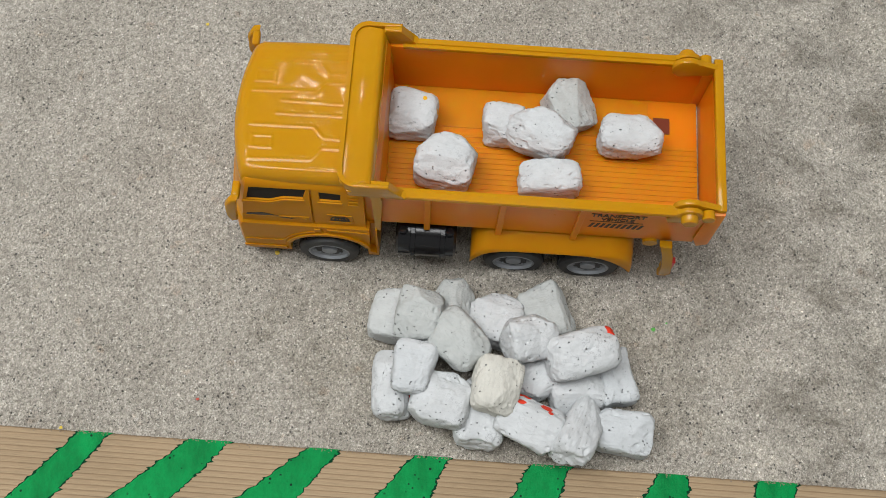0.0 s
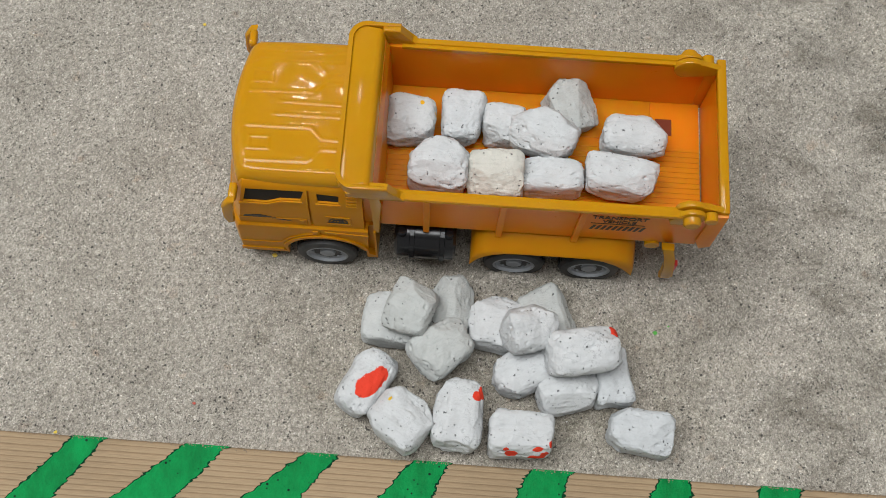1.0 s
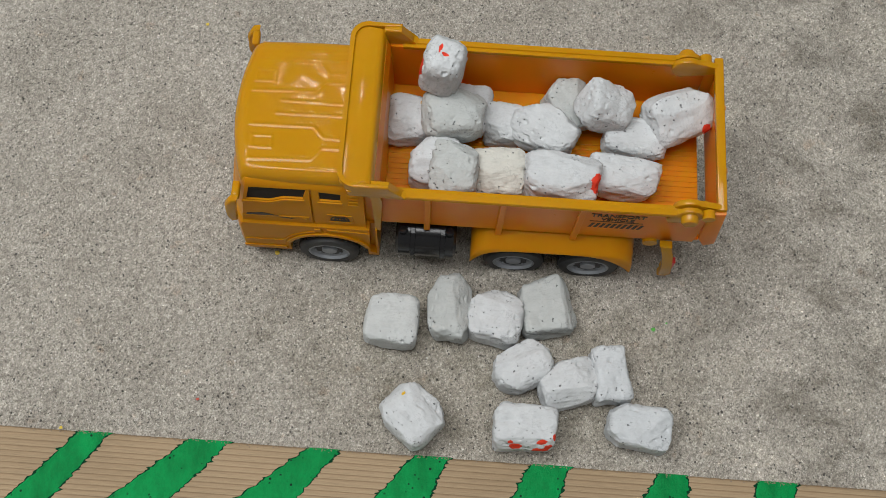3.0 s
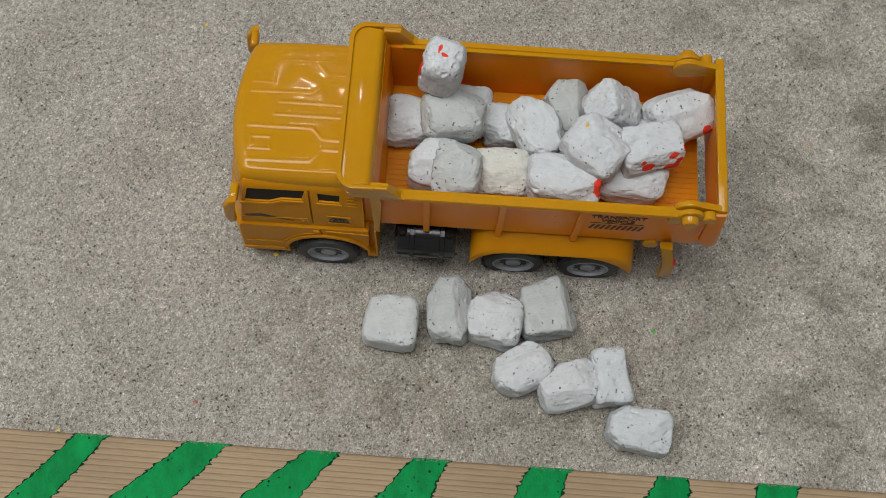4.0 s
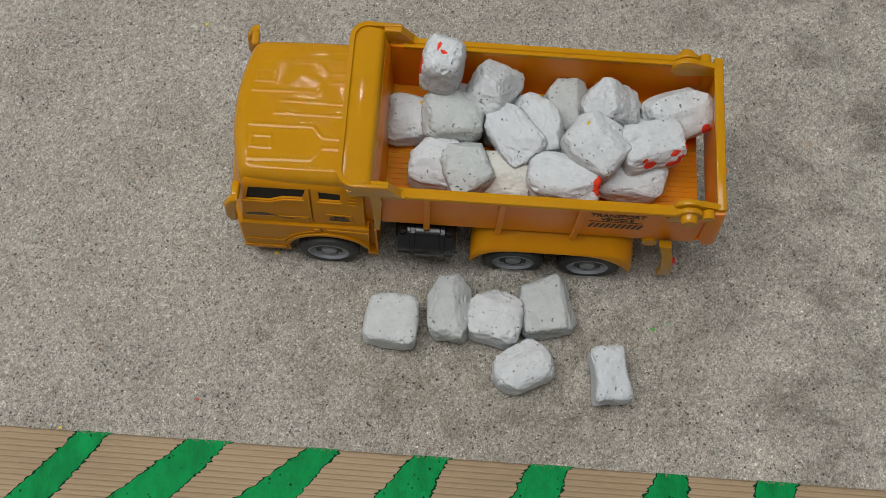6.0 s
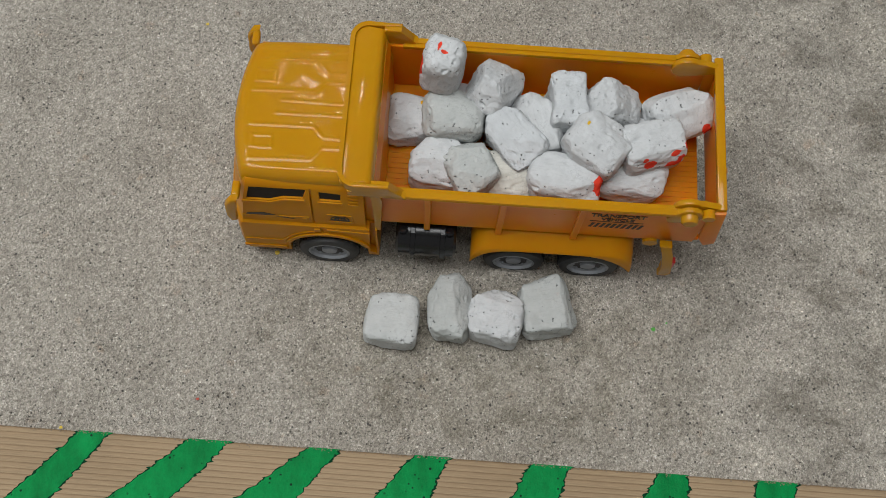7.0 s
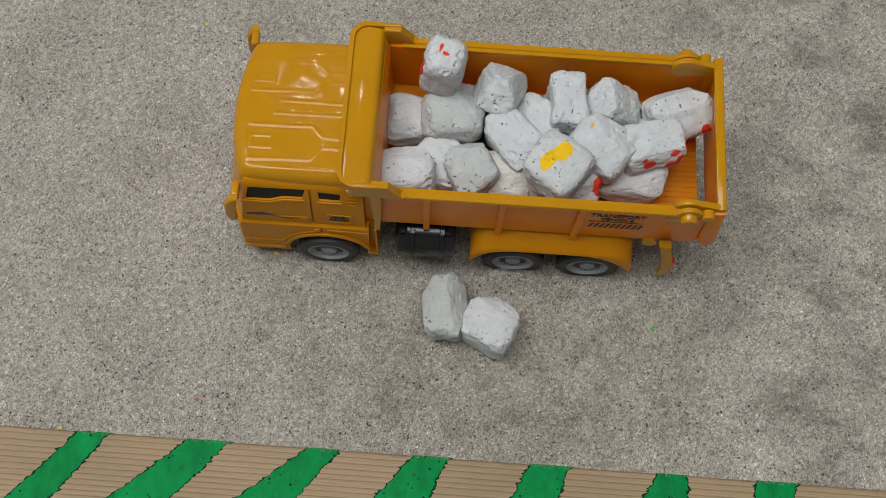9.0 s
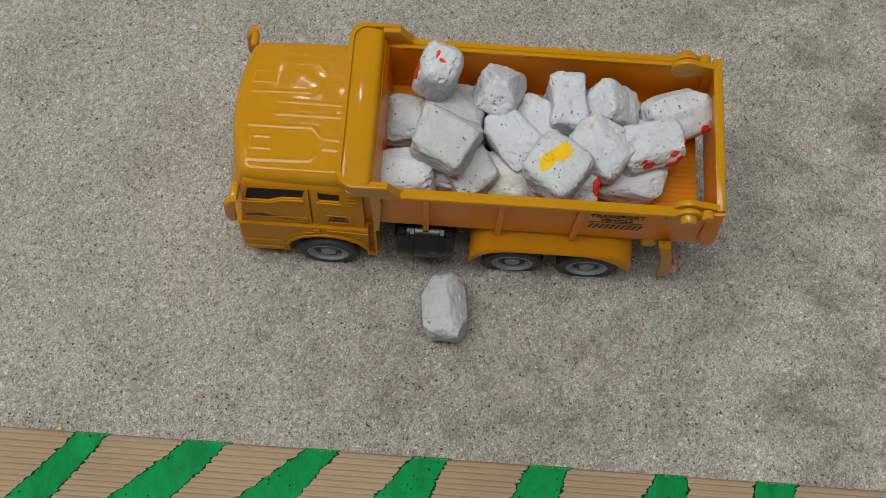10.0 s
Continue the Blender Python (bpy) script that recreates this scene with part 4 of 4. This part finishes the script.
    walk(STONES["p1"], steps((0, -23.6, -45.6, 9.0, 0, 0, -6),
        (0.8, -26.9, -45.7, 9.0, 0, 0, -2),
        (2.0, -24.6, -46.2, 9.0, 0, 0, -2),
        (2.6, -26.1, -48.3, 9.0, 0, 0, -4),
        (7.7, 7.5, 202.8, 9.0, 75, 0, -20),
        (7.9, 7.5, 202.8, 9.0, 140, 0, -20),
        (8.1, 12.0, 69.4, 130.0, 190, 0, -25),
        (8.2, 33.6, 10.0, 112.0, 200, 0, -50),
        (8.3, 55.8, 14.9, 95.0, 182, 0, -34)))
    walk(STONES["p5"], steps((0, 59.6, -39.4, 9.5, 0, 0, 20),
        (1.1, 60.8, -35.4, 9.5, 0, 0, 14),
        (8.5, 11.2, 202.8, 9.5, 0, 0, 20),
        (8.8, 12.8, 64.4, 140.0, 0, 0, 40),
        (8.9, 29.9, 77.5, 140.0, 0, 0, 40),
        (9.0, 36.6, 204.7, 9.5, 0, 0, 40),
        (9.5, 0.3, 201.9, 9.5, 0, 0, 60),
        (9.6, -2.7, 28.0, 94.0, 0, 0, 60),
        (9.7, -1.7, 26.7, 94.0, 0, 0, 66)))
    walk(STONES["p4"], steps((0, 32.7, -44.9, 11.5, 0, 0, -4),
        (1.1, 33.3, -44.2, 11.5, 0, 0, -6),
        (2.0, 32.3, -43.0, 11.5, 0, 0, -6),
        (7.7, 33.6, -43.9, 11.5, 0, 0, -14),
        (8.5, 29.9, -47.1, 11.5, 0, 0, -22),
        (9.97, 18.4, 201.9, 11.5, 0, 0, -30)))
    walk(STONES["p3"], steps((0, 7.4, -42.0, 11.5, 0, 0, -2),
        (0.8, 7.0, -38.4, 11.5, 0, 0, -2),
        (2.0, 6.4, -39.4, 11.5, 0, 0, 3),
        (7.7, 5.8, -39.5, 11.5, 0, 0, 4),
        (8.5, 3.8, -38.9, 11.5, 0, 0, 6)))
    walk(GATE, [(0.0, gate_pose(0)), (2.93, gate_pose(0)), (2.97, gate_pose(-4.5)), (10.0, gate_pose(-4.5))])


def gate_pose(swing):
    return Matrix.Translation(HINGE * MM) @ pose(0, 0, 0, 0, swing, 0)


# ---- build ----
room()
ground()
grains("pale_sand_grains", 4000, 0.28, 0.5, PALE_GRAIN, "pale coarse grains strewn over the sand")
grains("dark_sand_grains", 13000, 0.28, 0.80, DARK_GRAIN, "dark coarse grains strewn over pale sand")
plank()
spill()
TRUCK, GATE = toy_truck()
fleck(124.4, -40.5, "green", 1.4)
fleck(-158.2, 140.5, "yellow", 1.5)
fleck(-131.3, -98.6, "red", 1.0)
fleck(-97.1, -9.0, "yellow", 1.6)
fleck(132.0, -36.2, "green", 0.7)
fleck(-202.8, -120.0, "yellow", 1.2, 0.0045)

RED_END = plaster("red_ended_plaster", spots=[(0.018, -0.002, 0.006, 0.0045, 0.0055, 0.007)])
RED_PATCH = plaster("red_patched_plaster", spots=[(0.0042, 0.0042, 0.0115, 0.0044, 0.0068, 0.006), (0.0024, 0.0, 0.0115, 0.0052, 0.0064, 0.006), (0.0006, -0.0042, 0.0115, 0.0054, 0.0060, 0.006), (-0.001, 0.0165, 0.003, 0.0028, 0.003, 0.0011), (0.002, 0.0165, 0.0, 0.0011, 0.003, 0.0024)])
RED_CORNER = plaster("red_cornered_plaster", spots=[(0.0125, 0.0125, 0.0085, 0.0032, 0.0040, 0.0060), (0.0090, 0.0095, 0.0110, 0.0030, 0.0026, 0.0040)])
RED_DOTS = plaster("red_dotted_plaster", spots=[(0.0090, -0.0100, 0.0110, 0.0040, 0.0024, 0.0030), (-0.0050, -0.0120, 0.0060, 0.0036, 0.0030, 0.0030), (0.0085, -0.0125, 0.0020, 0.0052, 0.0035, 0.0034), (0.0130, -0.0120, 0.0060, 0.0026, 0.0030, 0.0028), (-0.0080, -0.0110, 0.0095, 0.0018, 0.0025, 0.0016), (0.0160, -0.0060, 0.0105, 0.0016, 0.0020, 0.0024)])
YELLOW_NICK = plaster("yellow_nicked_plaster", spots=[(0.002, -0.010, 0.010, 0.0016, 0.0016, 0.0022)], paint=(0.7, 0.42, 0.02))
YELLOW_DAB = plaster("yellow_dabbed_plaster", spots=[(-0.010, 0.004, 0.0105, 0.0008, 0.0014, 0.003)], paint=(0.7, 0.42, 0.02))
YELLOW_SIDE = plaster("yellow_sided_plaster", spots=[(0.0125, 0.001, 0.005, 0.0016, 0.0022, 0.0028), (0.006, 0.006, 0.0105, 0.0011, 0.0013, 0.003)], paint=(0.75, 0.40, 0.01))
YELLOW_STREAK = plaster("yellow_streaked_plaster", tone=(0.52, 0.535, 0.525), spots=[(-0.0010, -0.0050, -0.010, 0.0042, 0.0052, 0.006), (-0.0040, 0.0035, -0.010, 0.0036, 0.0058, 0.006)], paint=(0.78, 0.47, 0.008))

STONES = {
    "t1": stone((27, 25, 21), 100, YELLOW_SIDE, "small white plaster stone with a yellow nick", facets=1, power=5, barrel=4.5, planes=((-0.3, -0.7, 0.65, 0.95),)),
    "t2": stone((32, 27, 27), 107, CHALK, "rough white plaster stone with dark pits", facets=0, power=5, barrel=5, planes=((-0.75, 0.6, 0.3, 0.96), (0.0, -0.62, 0.78, 0.92), (0.7, 0.7, 0.2, 1.06))),
    "t3": stone((22, 21, 20), 114, CHALK, "rough white plaster stone with dark pits", barrel=5.0),
    "t4": stone((36.5, 25, 24), 121, CHALK, "rough white plaster stone tapering to one end", power=4.6, barrel=4.0, facets=0, planes=((-0.66, 0.72, 0.2, 0.92), (0.55, 0.75, 0.35, 1.0), (-0.5, -0.5, 0.7, 0.98), (0.85, -0.5, 0, 1.06))),
    "t5": stone((26, 29, 20), 128, GREYISH, "greyish white plaster wedge with a sharp corner", facets=0, power=7, barrel=7, planes=((-0.55, 0.83, 0, 0.98), (0.6, -0.2, 0.77, 0.86), (-0.85, -0.5, 0, 1.06))),
    "t6": stone((34, 22, 22), 135, CHALK, "oblong white plaster stone with a small nub"),
    "t7": stone((33, 19, 20), 142, CHALK, "white plaster stone with faint pink stains"),
    "p9": stone((22.5, 29, 21), 149, BLUISH, "rough white plaster stone with dark pits", barrel=4.5),
    "p11": stone((30, 26, 25), 156, CREAM, "cream tinted plaster stone"),
    "p14": stone((38, 21, 23), 163, CHALK, "long white plaster stone with one square end"),
    "p7": stone((28, 24.5, 24), 170, CHALK, "rough white plaster stone with dark pits"),
    "p17": stone((39, 25, 25), 177, RED_END, "long white plaster stone with red paint at one end"),
    "p2": stone((25, 28, 24), 184, GREYISH, "greyish white plaster stone with soft edges"),
    "p6": stone((33, 27, 24), 191, GREYISH, "greyish white plaster stone with soft edges", power=4, barrel=4),
    "p8": stone((24, 37, 22), 198, RED_PATCH, "white plaster stone with a red paint patch", barrel=2.6, power=4.4, facets=0, planes=((-0.7, 0.7, 0, 1.04), (0.75, -0.66, 0, 1.06))),
    "p10": stone((32, 29, 25), 205, YELLOW_DAB, "rounded white plaster stone with a yellow dab", power=4.6, barrel=4.4, facets=0, planes=((-0.7, 0.7, 0, 1.05), (0.7, 0.7, 0.1, 1.04), (-0.6, -0.8, 0, 1.06), (0.2, 0.5, 0.84, 0.98))),
    "p12": stone((27, 39, 24), 212, RED_CORNER, "tall white plaster stone with a red corner", barrel=3.6, power=3.8, facets=0, planes=((0.0, -1.0, 0.12, 0.94), (-0.75, 0.66, 0, 1.06), (-0.6, 0, 0.8, 1.0))),
    "p13": stone((34, 24.5, 24), 219, RED_DOTS, "white plaster stone dotted with red paint", barrel=6.0, power=8, facets=0, planes=((-0.85, 0.5, 0, 1.12), (0.0, -0.9, 0.45, 1.0))),
    "p16": stone((34, 23.5, 22), 226, BLUISH, "rough white plaster stone with dark pits", power=6, barrel=5, facets=1, planes=((-0.8, -0.6, 0, 1.05), (-0.75, 0.6, 0.2, 1.1), (0.4, -0.3, 0.85, 1.0))),
    "p18": stone((33.5, 25, 22), 233, YELLOW_NICK, "white plaster stone with a small yellow mark", facets=0, power=6, barrel=4.5, planes=((-0.6, 0.8, 0.1, 0.92), (-0.2, -0.75, 0.62, 0.9), (0.85, -0.5, 0.1, 1.04), (0.5, 0.2, 0.84, 1.0))),
    "p19": stone((22, 31, 21), 240, BLUISH, "narrow white plaster stone with a waist", facets=0, power=7, barrel=6, waist=0.16),
    "p20": stone((34, 25, 23), 247, CHALK, "rough white plaster stone with blunt ends", barrel=4.0, power=5, facets=0, planes=((-0.85, 0.5, 0, 0.98), (-0.8, -0.6, 0, 1.0), (0.85, 0.5, 0.1, 1.0), (0.1, 0.55, 0.83, 0.98))),
    "p1": stone((30, 29, 20), 254, YELLOW_STREAK, "blocky white plaster stone with a yellow paint streak", barrel=5.0, power=5.0, facets=0, lumps=0.04),
    "p5": stone((29, 31, 21), 261, GREYISH, "blocky greyish plaster stone with a chipped edge", barrel=7.0, power=8.0, facets=0, lumps=0.10, planes=((0.9, -0.1, 0.5, 0.98), (0.75, -0.66, 0, 1.18))),
    "p4": stone((31, 29, 25), 268, CHALK, "rough white plaster stone with a peaked end", facets=0, power=6, barrel=5, planes=((-0.55, 0.83, 0.1, 0.98), (0.62, 0.78, 0.1, 0.96), (0.1, 0.6, 0.8, 1.02), (-0.5, -0.1, 0.85, 1.06))),
    "p3": stone((25, 37, 25), 275, GREYISH, "tall greyish plaster stone resting on the sand", power=4.0, barrel=3.6, facets=1, planes=((-0.62, 0.1, 0.78, 0.86), (0.66, 0.1, 0.75, 0.84), (-0.75, 0.65, 0, 1.0), (0.8, -0.6, 0.1, 1.02))),
}

motions()
